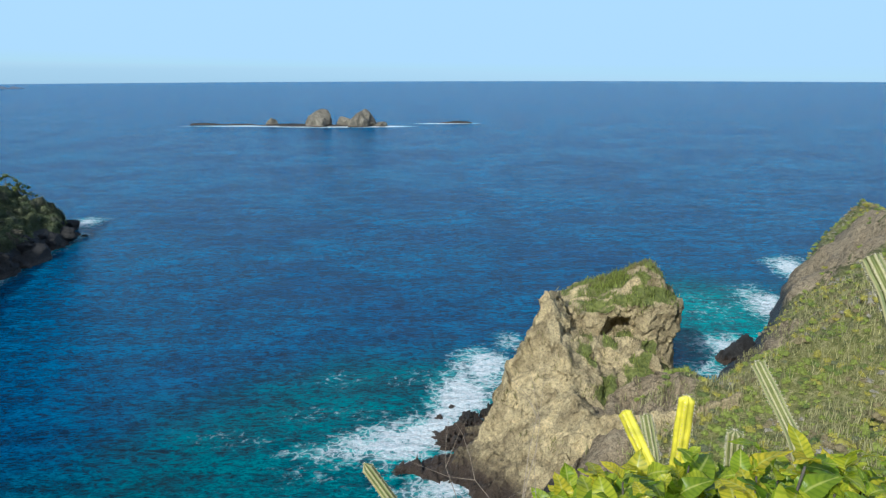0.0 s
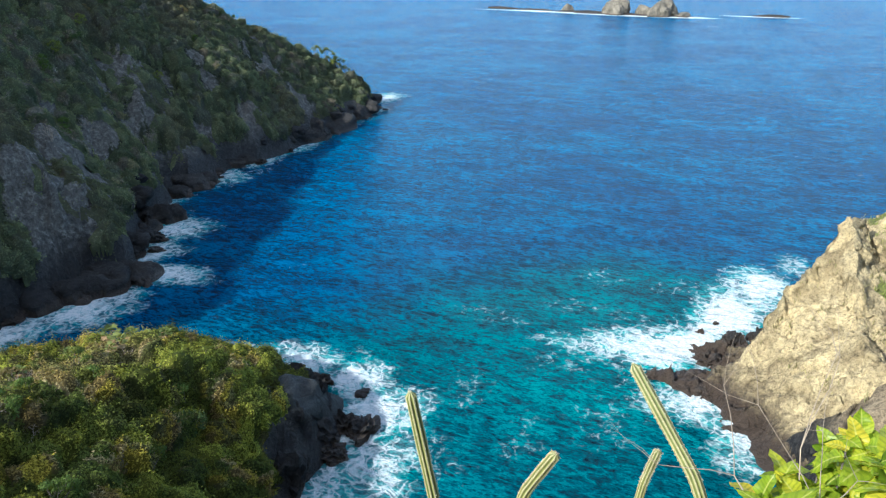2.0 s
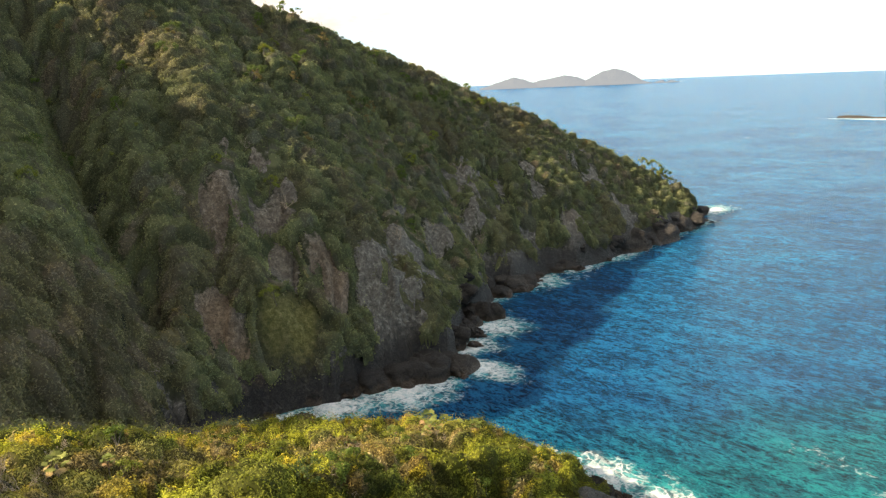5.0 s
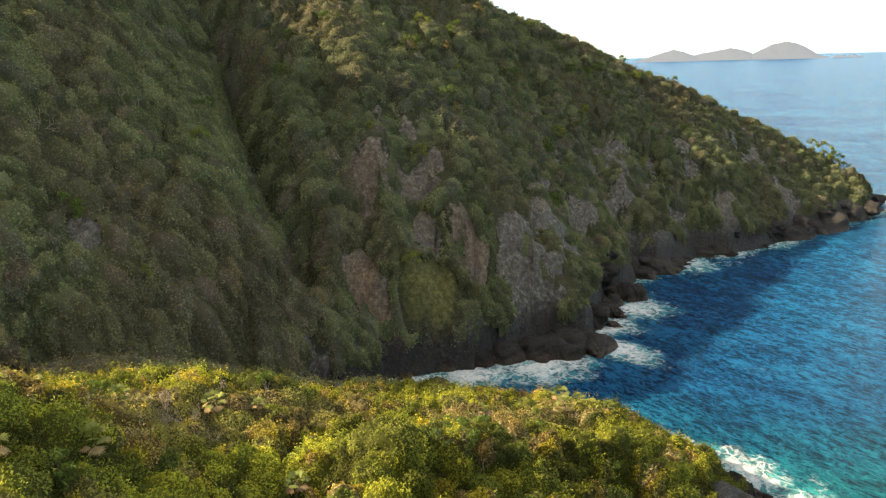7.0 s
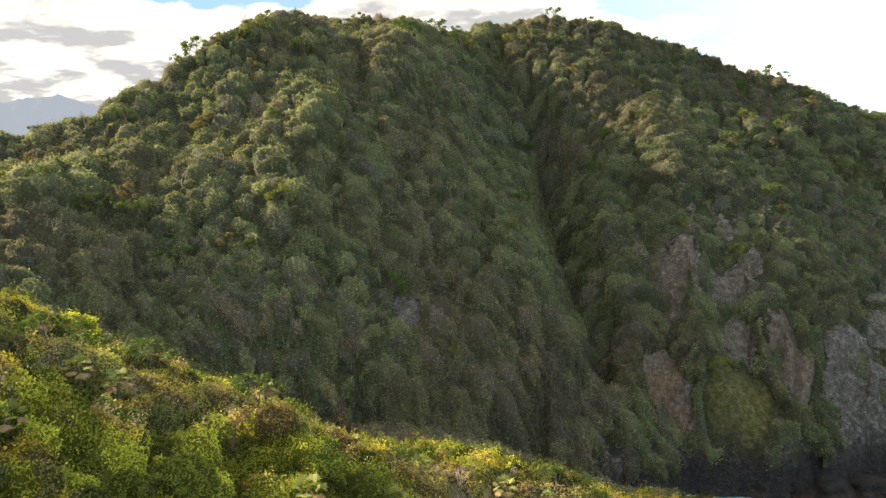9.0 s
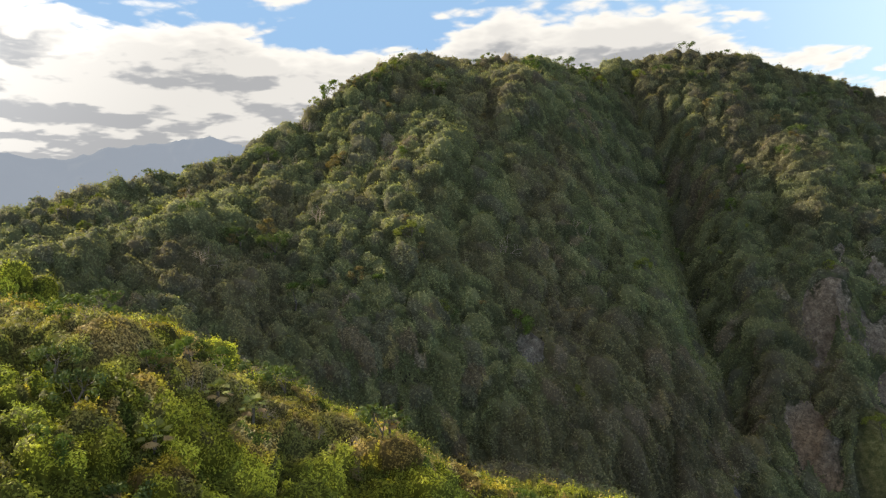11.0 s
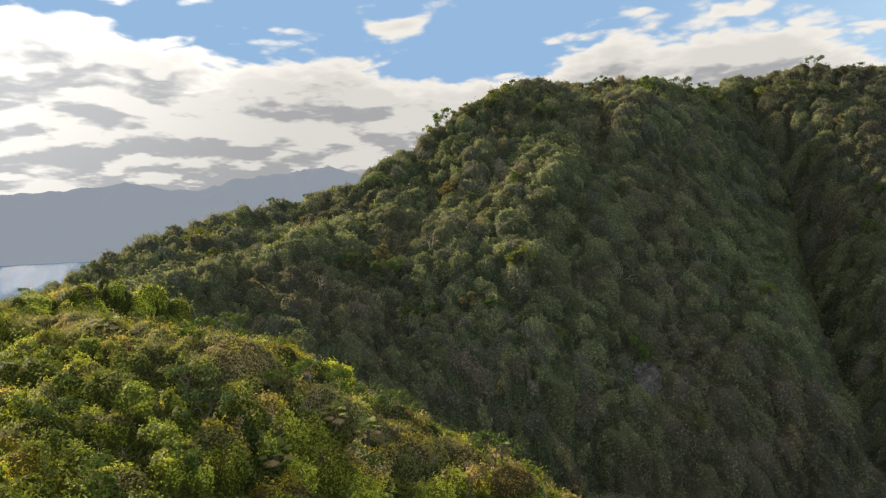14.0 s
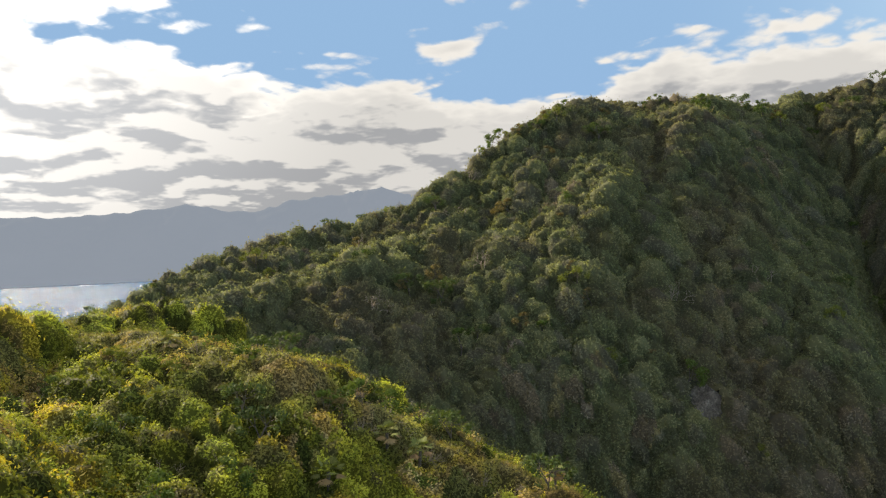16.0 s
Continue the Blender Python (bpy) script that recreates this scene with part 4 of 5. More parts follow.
def canopy(name, box, keep, count, leaf, depth, size, shades, label, seed, mat, cell, squash=1.0, hull_shade=0.5):
    """Closed scrub over a slope: a leafy hull with rounded crowns, and sprays all over it.
    The hull takes the leaf colours darkened, as painted shade under the sprays.
    keep(x, y, z): the share that is grown over; shades(x, y, rng): leaf colours."""
    rng = np.random.RandomState(seed)
    land = Raster(*box, 1.0, land_height)
    cover_ = Raster(*box, 2.0, lambda x, y: keep(x, y, land.at(x, y)))
    kin = {}

    def depths(x, y):
        """Broad crowns with smaller heads of leaf on them, on a plan stretched as the slope is steep."""
        u, v = x * squash + 0.22 * size * flat_noise(x, y, size * 0.7, 2, seed), y + 0.22 * size * flat_noise(x, y, size * 0.7, 2, seed + 3)
        broad, kin["crown"] = crowns(u, v, size, seed)
        heads, _ = crowns(u, v, size * 0.4, seed + 5)
        twigs, _ = crowns(u, v, size * 0.2, seed + 9)
        return depth * (0.1 + 0.85 * broad + 0.34 * heads + 0.18 * twigs + 0.25 * flat_noise(x, y, 20, 2, seed + 1))

    leafy = Raster(*box, cell, depths)
    rows, cols = leafy.v.shape
    hx, hy, d = leafy.x, leafy.y, leafy.v.ravel()
    grown = cover_.at(hx, hy)
    slope = land.normal(hx, hy)
    tones = shades(hx, hy, kin["crown"], rng)
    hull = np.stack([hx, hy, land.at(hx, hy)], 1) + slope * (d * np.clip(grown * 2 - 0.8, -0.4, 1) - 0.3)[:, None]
    quads = grid_faces(rows, cols)
    quads = quads[(grown[quads] > 0.3).all(1)]
    used = np.unique(quads)
    back = np.zeros(len(hull), int)
    back[used] = np.arange(len(used))
    quads = back[quads]
    hull_f = np.concatenate([quads[:, [0, 1, 2]], quads[:, [0, 2, 3]]])
    # sprays, spread evenly over the slope itself
    weight = np.cumsum(smoothstep(grown, 0.25, 0.8) / np.maximum(slope[:, 2], 0.3))
    k = np.searchsorted(weight, rng.rand(count) * weight[-1])
    xs, ys = hx[k] + rng.uniform(-0.5, 0.5, count) * cell, hy[k] + rng.uniform(-0.5, 0.5, count) * cell
    d, n = leafy.at(xs, ys), slope[k]
    e = cell * 0.7
    tilt_ = np.stack([leafy.at(xs + e, ys) - leafy.at(xs - e, ys), leafy.at(xs, ys + e) - leafy.at(xs, ys - e), 0 * xs], 1) / (2 * e)
    nrm = n - 0.8 * tilt_
    nrm = nrm / np.linalg.norm(nrm, axis=1)[:, None] + rng.normal(0, 0.42, (count, 3))
    nrm /= np.linalg.norm(nrm, axis=1)[:, None]
    t1 = np.cross(nrm, rng.normal(size=(count, 3)))
    t1 /= np.linalg.norm(t1, axis=1)[:, None]
    t2 = np.cross(nrm, t1)
    long = (leaf * rng.uniform(0.6, 1.4, count))[:, None]
    loose = np.where(rng.rand(count) < 0.08, rng.uniform(0.2, 0.5, count), rng.normal(0, 0.07, count))
    c = np.stack([xs, ys, land.at(xs, ys)], 1) + n * (d * np.clip(grown[k] * 2 - 0.8, 0.1, 1) * (1 + loose) - 0.1)[:, None]
    verts = np.stack([c - t1 * long, c - t2 * long * 0.6 + nrm * long * 0.25, c + t1 * long * 0.8 + t2 * long * 0.35], 1).reshape(-1, 3)
    tone = np.repeat(tones[k] * rng.uniform(0.8, 1.2, (count, 1)), 3, 0)
    # hull tones are scaled down to paint the shade between the sprays
    return tagged(mesh_from(name, np.concatenate([hull[used], verts]), np.concatenate([hull_f, np.arange(3 * count).reshape(-1, 3) + len(used)]), mat, False, tone=np.concatenate([tones[used] * hull_shade, tone])), label, "scrub", kind="stuff")


def in_sight(xs, ys, lift=3.0):
    """Whether a bush top at plan points can be seen from the lookout, over the ground between."""
    zs = land_height(xs, ys) + lift
    clear = np.ones(len(xs), bool)
    for f in np.linspace(0.1, 0.985, 48):
        clear &= 80 + (zs - 80) * f > land_height(xs * f, ys * f) - 0.5
    return clear


def scatter(step, x0, x1, y0, y1, seed):
    rng = np.random.RandomState(seed)
    xs, ys = np.meshgrid(np.arange(x0, x1, step), np.arange(y0, y1, step))
    xs = xs.ravel() + rng.uniform(-0.5, 0.5, xs.size) * step
    ys = ys.ravel() + rng.uniform(-0.5, 0.5, ys.size) * step
    return xs, ys, rng


def bush_tones(xs, ys, rng, weights, size, seed, jitter=0.16):
    """Bush colours that cluster in drifts."""
    f = flat_noise(xs, ys, size, 3, seed) * 0.5 + 0.5 + rng.normal(0, jitter, len(xs))
    order = np.cumsum(weights) / np.sum(weights)
    rank = np.argsort(np.argsort(f)) / max(len(f), 1)
    return TONES[np.minimum(np.searchsorted(order, rank), len(weights) - 1)]


def dry_crest(x, y):
    """Where dry grass and bare twigs take over along the crest of the spur."""
    d, _ = line_distance(x, y, RIDGES[5][1])
    return smoothstep(d + 5 * flat_noise(x, y, 12, 3, 155), 6.5, 1.0) * smoothstep(y, 92, 80)


def sight_map(x0, x1, y0, y1, lift):
    """Share in sight from the lookout, on a four-metre grid, as a function of plan points."""
    gx_, gy_ = np.meshgrid(np.arange(x0, x1 + 4.0, 4.0), np.arange(y0, y1 + 4.0, 4.0))
    clear = in_sight(gx_.ravel(), gy_.ravel(), lift).reshape(gx_.shape).astype(float)
    wide = clear.copy()
    for dx in (-1, 0, 1):
        for dy in (-1, 0, 1):
            wide = np.maximum(wide, np.roll(np.roll(clear, dx, 1), dy, 0))
    return lambda x, y: wide[np.clip(((y - y0) / 4 + 0.5).astype(int), 0, wide.shape[0] - 1), np.clip(((x - x0) / 4 + 0.5).astype(int), 0, wide.shape[1] - 1)]


# far hill
far_seen = sight_map(-320, -128, -135, 385, 4.0)


def far_grown(x, y, z):
    ragged_ = np.clip(0.86 + 0.8 * flat_noise(x, y, 7, 3, 171), 0, 1.15)
    return np.clip(1 - bare_share(x, y, z) * ragged_, 0, 1) * (1 - smoothstep(patch(x, y, PATCHES[0], 0 * x), 0.4, 0.7)) * smoothstep(z, 4, 6) * (np.hypot(x, y) < 440) * far_seen(x, y)


def pick_tones(x, y, own, weights, size, seed):
    """A colour for each crown, in drifts: own is the crown's number."""
    order = np.cumsum(weights) / np.sum(weights)
    rank = np.clip(0.5 + 0.42 * flat_noise(x, y, size, 3, seed) + 0.7 * (own - 0.5), 0, 0.999)
    return TONES[np.searchsorted(order, rank)]


def far_shades(x, y, own, rng):
    """Cool grey-greens from crown to crown, blue raised as painted haze, with browner thinly leaved stretches."""
    t = pick_tones(x, y, own, [14, 24, 26, 20, 2, 8, 3, 10], 30, 7)
    t = 0.55 * t + 0.45 * np.array([(0.112, 0.130, 0.060)])
    # blue lifted towards green: air haze put into the leaf colour
    t[:, 2] = np.clip(t[:, 2] * 1.3, 0.5 * t[:, 1], 0.75 * t[:, 1])
    thin = 0.5 * smoothstep(flat_noise(x, y, 26, 3, 163), 0.0, 0.6)[:, None]
    t = t * (1 - thin) + np.array([(0.125, 0.110, 0.072)]) * thin
    return np.array([1.36, 1.25, 1.32]) * t * (1 - smoothstep(y, 10, 110)[:, None] * np.array([0.15, 0.12, 0.08])) * (0.82 + 0.36 * ((own * 7.3) % 1))[:, None]


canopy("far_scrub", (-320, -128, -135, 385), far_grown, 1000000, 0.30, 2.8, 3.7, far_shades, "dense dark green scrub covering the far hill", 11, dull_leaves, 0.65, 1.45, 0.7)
# spur and near slope
near_seen = sight_map(-128, -14, -125, 110, 3.0)


def near_grown(x, y, z):
    turned = np.degrees(np.arctan2(-x, y))
    return (1 - bare_share(x, y, z)) * (1 - 0.28 * dry_crest(x, y)) * smoothstep(z, 2.5, 4) * ((x < -40) | (y < 20)) * (np.hypot(x, y) > 22) * (turned < 140) * near_seen(x, y)


def near_shades(x, y, own, rng):
    """Bright greens and yellow-greens from crown to crown, with dry brown ones among them and straw along the crest."""
    t = np.array([1.44, 1.31, 0.78]) * pick_tones(x, y, own, [12, 28, 24, 8, 8, 9, 3, 16], 9, 17)
    t = t * (0.5 + 0.9 * ((own * 5.7) % 1))[:, None] * (0.82 + 0.45 * smoothstep(y, 65, -25))[:, None]
    straw = 0.5 * dry_crest(x, y)[:, None]
    return t * (1 - straw) + np.array([(0.27, 0.22, 0.11)]) * straw


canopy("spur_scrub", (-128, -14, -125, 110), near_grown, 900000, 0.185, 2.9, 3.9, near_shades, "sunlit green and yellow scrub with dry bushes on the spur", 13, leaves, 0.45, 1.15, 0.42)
# slope towards the stack
xs, ys, rng = scatter(1.5, 8, 200, 12, 330, 1005)
zs = land_height(xs, ys)
seen = (zs > 4) & (rng.rand(len(xs)) > 0.12 + 1.0 * bare_share(xs, ys, zs)) & (np.hypot(xs, ys) > 14) & (np.degrees(np.arctan2(xs, ys)) < 38)
xs, ys = xs[seen], ys[seen]
seen = in_sight(xs, ys, 2.0)
xs, ys = xs[seen], ys[seen]
sizes = rng.uniform(0.4, 0.95, len(xs)) * (1 + 0.5 * flat_noise(xs, ys, 11, 3, 29))
sizes = np.clip(sizes, 0.25, 1.6)
tones = 1.3 * bush_tones(xs, ys, rng, [3, 14, 30, 4, 22, 12, 8, 3], 9, 27)
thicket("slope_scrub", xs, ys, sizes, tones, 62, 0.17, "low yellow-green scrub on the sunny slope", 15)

# ---- trees, palms and dry bushes that stand out singly ----


def part(name, me_or_ob, parent, label=""):
    ob = new(name, me_or_ob)
    ob.parent = parent
    return tagged(ob, label)


def tube(points, radii, sides=6):
    """Vertices and faces of a tapered tube along points."""
    P = np.array(points, float)
    n = len(P)
    d = np.gradient(P, axis=0)
    d /= np.linalg.norm(d, axis=1)[:, None] + 1e-9
    ref = np.array([0.31, 0.87, 0.13])
    a = np.cross(d, ref)
    a /= np.linalg.norm(a, axis=1)[:, None]
    b = np.cross(d, a)
    th = np.linspace(0, 2 * np.pi, sides, endpoint=False)
    ringv = P[:, None] + np.asarray(radii)[:, None, None] * (np.cos(th)[None, :, None] * a[:, None] + np.sin(th)[None, :, None] * b[:, None])
    return ringv.reshape(-1, 3), grid_faces(n, sides, True)


def join(pieces):
    vs, fs, k = [], [], 0
    for v, f in pieces:
        vs.append(v), fs.append(f + k)
        k += len(v)
    return np.concatenate(vs), np.concatenate(fs)


def plain_mesh(name, verts, faces, mat, smooth=True, **attrs):
    ob = mesh_from(name, verts, faces, mat, smooth, **attrs)
    me = ob.data
    bpy.data.objects.remove(ob)
    return me


def branch(rng, start, way, length, radius, depth, out, bend=0.35, split=3):
    """Limbs that fork and taper; out gathers tubes, tips are returned."""
    pts, p, d = [start], np.array(start, float), np.array(way, float)
    for _ in range(3):
        d = d + rng.normal(0, bend * 0.35, 3)
        d /= np.linalg.norm(d)
        p = p + d * length / 3
        pts.append(p.copy())
    end = radius * (0.55 if depth else 0.25)
    out.append(tube(pts, np.linspace(radius, end, 4), 5 if depth > 1 else 3))
    if depth == 0:
        return [p]
    tips = []
    for _ in range(split):
        w = d + rng.normal(0, 0.55, 3) + np.array([0, 0, 0.1])
        w /= np.linalg.norm(w)
        tips += branch(rng, p, w, length * rng.uniform(0.6, 0.8), end, depth - 1, out, bend, split)
    return tips


def make_bark(name, a, b):
    m, n, at = material(name)
    f = n.noise(n.vec("MULTIPLY", at, (6, 6, 2)), 2.0, 6, 0.65)
    finish(n, n.ramp(f, [(0.3, a), (0.7, b)]), 0.9, f, 0.02)
    return m


bark = make_bark("bark", (0.05, 0.042, 0.033), (0.16, 0.14, 0.115))
grey_twig = make_bark("grey_twig", (0.20, 0.155, 0.11), (0.44, 0.36, 0.27))


def sprays(rng, centres, spread, per, leaf, tone):
    """Leaf sprays in clumps round centres: vertices, faces and tones."""
    c = np.repeat(centres, per, 0)
    m = len(c)
    off = rng.normal(size=(m, 3))
    off /= np.linalg.norm(off, axis=1)[:, None]
    off[:, 2] *= 0.7
    p = c + off * spread * rng.uniform(0.5, 1.0, (m, 1))
    nrm = off + np.array([0, 0, 0.4]) + rng.normal(0, 0.45, (m, 3))
    nrm /= np.linalg.norm(nrm, axis=1)[:, None]
    t1 = np.cross(nrm, rng.normal(size=(m, 3)))
    t1 /= np.linalg.norm(t1, axis=1)[:, None]
    t2 = np.cross(nrm, t1)
    s = leaf * rng.uniform(0.6, 1.3, (m, 1))
    v = np.stack([p - t1 * s, p - t2 * s * 0.45 + nrm * s * 0.2, p + t1 * s, p + t2 * s * 0.45 + nrm * s * 0.15], 1).reshape(-1, 3)
    tones = np.repeat(np.array(tone) * rng.uniform(0.75, 1.3, (m, 1)), 4, 0)
    return v, np.arange(4 * m).reshape(-1, 4), tones


def make_tree(seed, height, tone, label, wide=1.0):
    rng = np.random.RandomState(seed)
    ob = new("tree")
    tagged(ob, label, "tree", "hillside trees")
    limbs = []
    lean = rng.normal(0, 0.15, 2)
    tips = branch(rng, (0, 0, -0.4), np.array([lean[0], lean[1], 1.0]), height * 0.45, height * 0.03, 3, limbs, 0.3, 3)
    v, f = join(limbs)
    part("trunk", plain_mesh("trunk", v, f, bark), ob)
    tips = np.array(tips) * np.array([wide, wide, 1])
    v, f, t = sprays(rng, tips, height * 0.13, 26, height * 0.042, tone)
    part("crown", plain_mesh("crown", v, f, leaves, False, tone=t), ob)
    return ob


def make_dry_bush(seed, height):
    rng = np.random.RandomState(seed)
    ob = new("dry_bush")
    tagged(ob, "leafless grey bush with tangled bare twigs", "bush", "dry bushes")
    limbs = []
    for k in range(4):
        branch(rng, (0, 0, -0.2), np.array([*rng.normal(0, 0.5, 2), 1.0]), height * 0.4, height * 0.02, 3, limbs, 0.6, 3)
    v, f = join(limbs)
    part("branchwork", plain_mesh("branchwork", v, f, grey_twig), ob)
    return ob


def make_fan_palm(seed, height, tone, dry):
    """A short fan palm: ringed trunk, split fans on stalks, a skirt of dry ones below."""
    rng = np.random.RandomState(seed)
    ob = new("palm")
    tagged(ob, "small fan palm with a skirt of dry fronds", "palm", "fan palms")
    z = np.linspace(-0.3, height, 10)
    v, f = tube(np.stack([0.05 * np.abs(z) ** 1.3, 0.02 * z, z], 1), 0.11 + 0.015 * np.cos(z * 9), 8)
    part("trunk", plain_mesh("trunk", v, f, bark), ob)
    head = np.array([0.05 * height ** 1.3, 0.02 * height, height])
    for k in range(15):
        a, tilt = k * 2.4, 1.1 - 1.9 * (k / 15)
        out = np.array([math.cos(a) * math.cos(tilt), math.sin(a) * math.cos(tilt), math.sin(tilt)])
        side = np.cross(out, [0, 0, 1])
        side /= np.linalg.norm(side)
        hub = head + out * 0.55
        vs, fs = [np.array([head + side * 0.015, head - side * 0.015, hub - side * 0.012, hub + side * 0.012])], [np.array([[0, 1, 2, 3]])]
        n = 4
        for b in np.linspace(-1.25, 1.25, 13):
            way_ = out * math.cos(b) + side * math.sin(b)
            tip = hub + way_ * 0.62 * rng.uniform(0.85, 1.1) + np.array([0, 0, -0.12])
            wv = np.cross(way_, np.cross(side, out)) * 0.05
            mid = (hub + tip) / 2
            vs.append(np.array([hub, mid + wv, tip, mid - wv]))
            fs.append(np.array([[n, n + 1, n + 2, n + 3]]))
            n += 4
        v = np.concatenate(vs)
        t = np.tile(np.array(dry if k > 9 else tone), (len(v), 1)) * rng.uniform(0.8, 1.2)
        part("frond", plain_mesh("frond", v, np.concatenate(fs), leaves, False, tone=t), ob)
    return ob


def ground_at(x, y):
    return float(land_height(np.array([x]), np.array([y]))[0])


def plant(proto, x, y, turn, scale, sink=0.0, label=""):
    ob = copy_thing(proto, pose(x, y, ground_at(x, y) - sink, 0, 0, turn))
    ob.scale = (scale, scale, scale)
    return tagged(ob, label)


trees = [make_tree(31, 5.0, (0.085, 0.125, 0.03), "rounded dark green tree with a dense crown"),
         make_tree(32, 4.4, (0.14, 0.16, 0.035), "yellow-green tree with a broken crown", 1.2),
         make_tree(33, 5.6, (0.07, 0.10, 0.035), "dark green tree with a flat spreading crown", 1.35),
         make_tree(34, 4.0, (0.16, 0.13, 0.06), "olive-brown tree with thin dry foliage")]
dry_bushes = [make_dry_bush(41 + i, 2.2) for i in range(3)]
palms = [make_fan_palm(51, 1.6, (0.17, 0.19, 0.06), (0.30, 0.22, 0.11)), make_fan_palm(52, 2.6, (0.13, 0.16, 0.05), (0.26, 0.18, 0.10))]
FIRST = [(-232, -15), (-221, -42), (-286, 90), (-288, 68), (-84, -34), (-93, -10), (-95, 40), (-92, 80), (-97, 28)]
for proto, (x, y) in zip(trees + dry_bushes + palms, FIRST):
    proto.matrix_basis = pose(x, y, ground_at(x, y))
# along the skyline of the far hill and its saddle
rng = np.random.RandomState(77)
for ridge in (RIDGES[0][1], RIDGES[1][1]):
    for (ax, ay, az), (bx, by, bz) in zip(ridge[:-1], ridge[1:]):
        n = max(1, int(math.hypot(bx - ax, by - ay) / 5))
        for k in range(n):
            t = (k + rng.rand()) / n
            plant(trees[rng.randint(4)], ax + t * (bx - ax) + rng.uniform(-3, 5), ay + t * (by - ay) + rng.uniform(-3, 3), rng.uniform(0, 360), rng.uniform(0.5, 0.85), 0.3)
# on the face of the far hill
for k in range(190):
    x, y = rng.uniform(-282, -150), rng.uniform(-95, 270)
    z = ground_at(x, y)
    if z > 22 and bare_share(np.array([x]), np.array([y]), np.array([z]))[0] < 0.3 and math.hypot(x + 150, y - 40) > 14:
        plant(trees[rng.randint(4)], x, y, rng.uniform(0, 360), rng.uniform(0.8, 1.35), 0.2)
for k in range(45):
    x, y = rng.uniform(-240, -155), rng.uniform(-70, 230)
    if ground_at(x, y) > 14:
        plant(dry_bushes[k % 3], x, y, rng.uniform(0, 360), rng.uniform(1.9, 2.8))
# bright bush on the headland's end
for x, y, s in [(-199, 354, 1.1), (-202, 350, 1.4), (-206, 345, 1.5), (-210, 341, 1.3), (-205, 352, 1.2), (-201, 345, 1.2), (-208, 349, 1.3), (-213, 346, 1.1), (-196, 359, 0.9)]:
    plant(trees[1], x, y, x * 7, s, 0.2)
# palms and dry bushes along the spur
for x, y, s in [(-97, 85.5, 1.25), (-94.5, 87.5, 1.0), (-94, 95, 0.9), (-99, 78, 0.8)]:
    plant(palms[1], x, y, x * 13, 1.45 * s, 0.0)
for i, (x, y, s) in enumerate([(-92.5, 82, 0.95), (-96, 92, 0.7), (-97, 22, 1.0), (-93, 10, 0.9), (-92, 1, 0.9), (-80, 5, 1.1), (-74, -4, 1.15), (-89, -9, 0.8), (-93, -38, 0.9), (-87, -33, 0.8),
                               (-80, -27, 0.9), (-79, -23, 0.9), (-84, -57, 0.9), (-88, 60, 0.8), (-84, 48, 0.8), (-78, 26, 0.9), (-70, -30, 1.0), (-95, 66, 0.6), (-72, -50, 0.9), (-66, 10, 0.9)]):
    plant(palms[i % 2 if s < 1 else 0], x, y, i * 77, 1.75 * s, 0.0)
for k in range(420):
    x, y = rng.uniform(-106, -55), rng.uniform(-70, 96)
    if ground_at(x, y) > 8 and rng.rand() < 0.16 + 0.8 * dry_crest(np.array([x]), np.array([y]))[0]:
        plant(dry_bushes[k % 3], x, y, rng.uniform(0, 360), rng.uniform(0.9, 1.5))
for k in range(80):
    x, y = rng.uniform(-104, -55), rng.uniform(-70, 92)
    if ground_at(x, y) > 10:
        plant(trees[rng.randint(4)], x, y, rng.uniform(0, 360), rng.uniform(0.75, 1.0), 0.3)

# ---- columnar cacti and the leafy shrub below the lookout ----
cactus_m, cactus_n, cactus_at = material("cactus_skin")
groove = cactus_n.add("ShaderNodeAttribute")
groove.attribute_name = "rib"
speck = cactus_n.noise(cactus_at, 30.0, 5, 0.6)
blotch = cactus_n.noise(cactus_at, 5.0, 3, 0.6)
skin = cactus_n.ramp(cactus_n.math("ADD", cactus_n.math("MULTIPLY", speck, 0.5), cactus_n.math("MULTIPLY", blotch, 0.5)),
                     [(0.35, (0.07, 0.085, 0.02)), (0.6, (0.15, 0.16, 0.04)), (0.75, (0.26, 0.23, 0.08))])
finish(cactus_n, cactus_n.mix(cactus_n.step(groove.outputs["Fac"], 0.6, 0.98, 0, 0.65), skin, (0.42, 0.37, 0.19, 1)), 0.55, speck, 0.004)
yellow_m, yellow_n, yellow_at = material("yellow_cactus_skin")
yb = yellow_n.noise(yellow_at, 14.0, 5, 0.6)
finish(yellow_n, yellow_n.ramp(yb, [(0.35, (0.36, 0.33, 0.02)), (0.6, (0.60, 0.52, 0.03)), (0.8, (0.62, 0.56, 0.18))]), 0.5, yb, 0.004)
spine_m, spine_n, spine_at = material("spines")
finish(spine_n, (0.55, 0.50, 0.36, 1), 0.6)


def sight(turn_, rise, dist, seen_turn):
    """Plan place from a bearing, a rise (degrees) and a level distance, as from the lookout turned to seen_turn."""
    e = eye(seen_turn)
    return np.array([e[0] - dist * math.sin(radians(turn_)), e[1] + dist * math.cos(radians(turn_)), e[2] + dist * math.tan(radians(rise))])


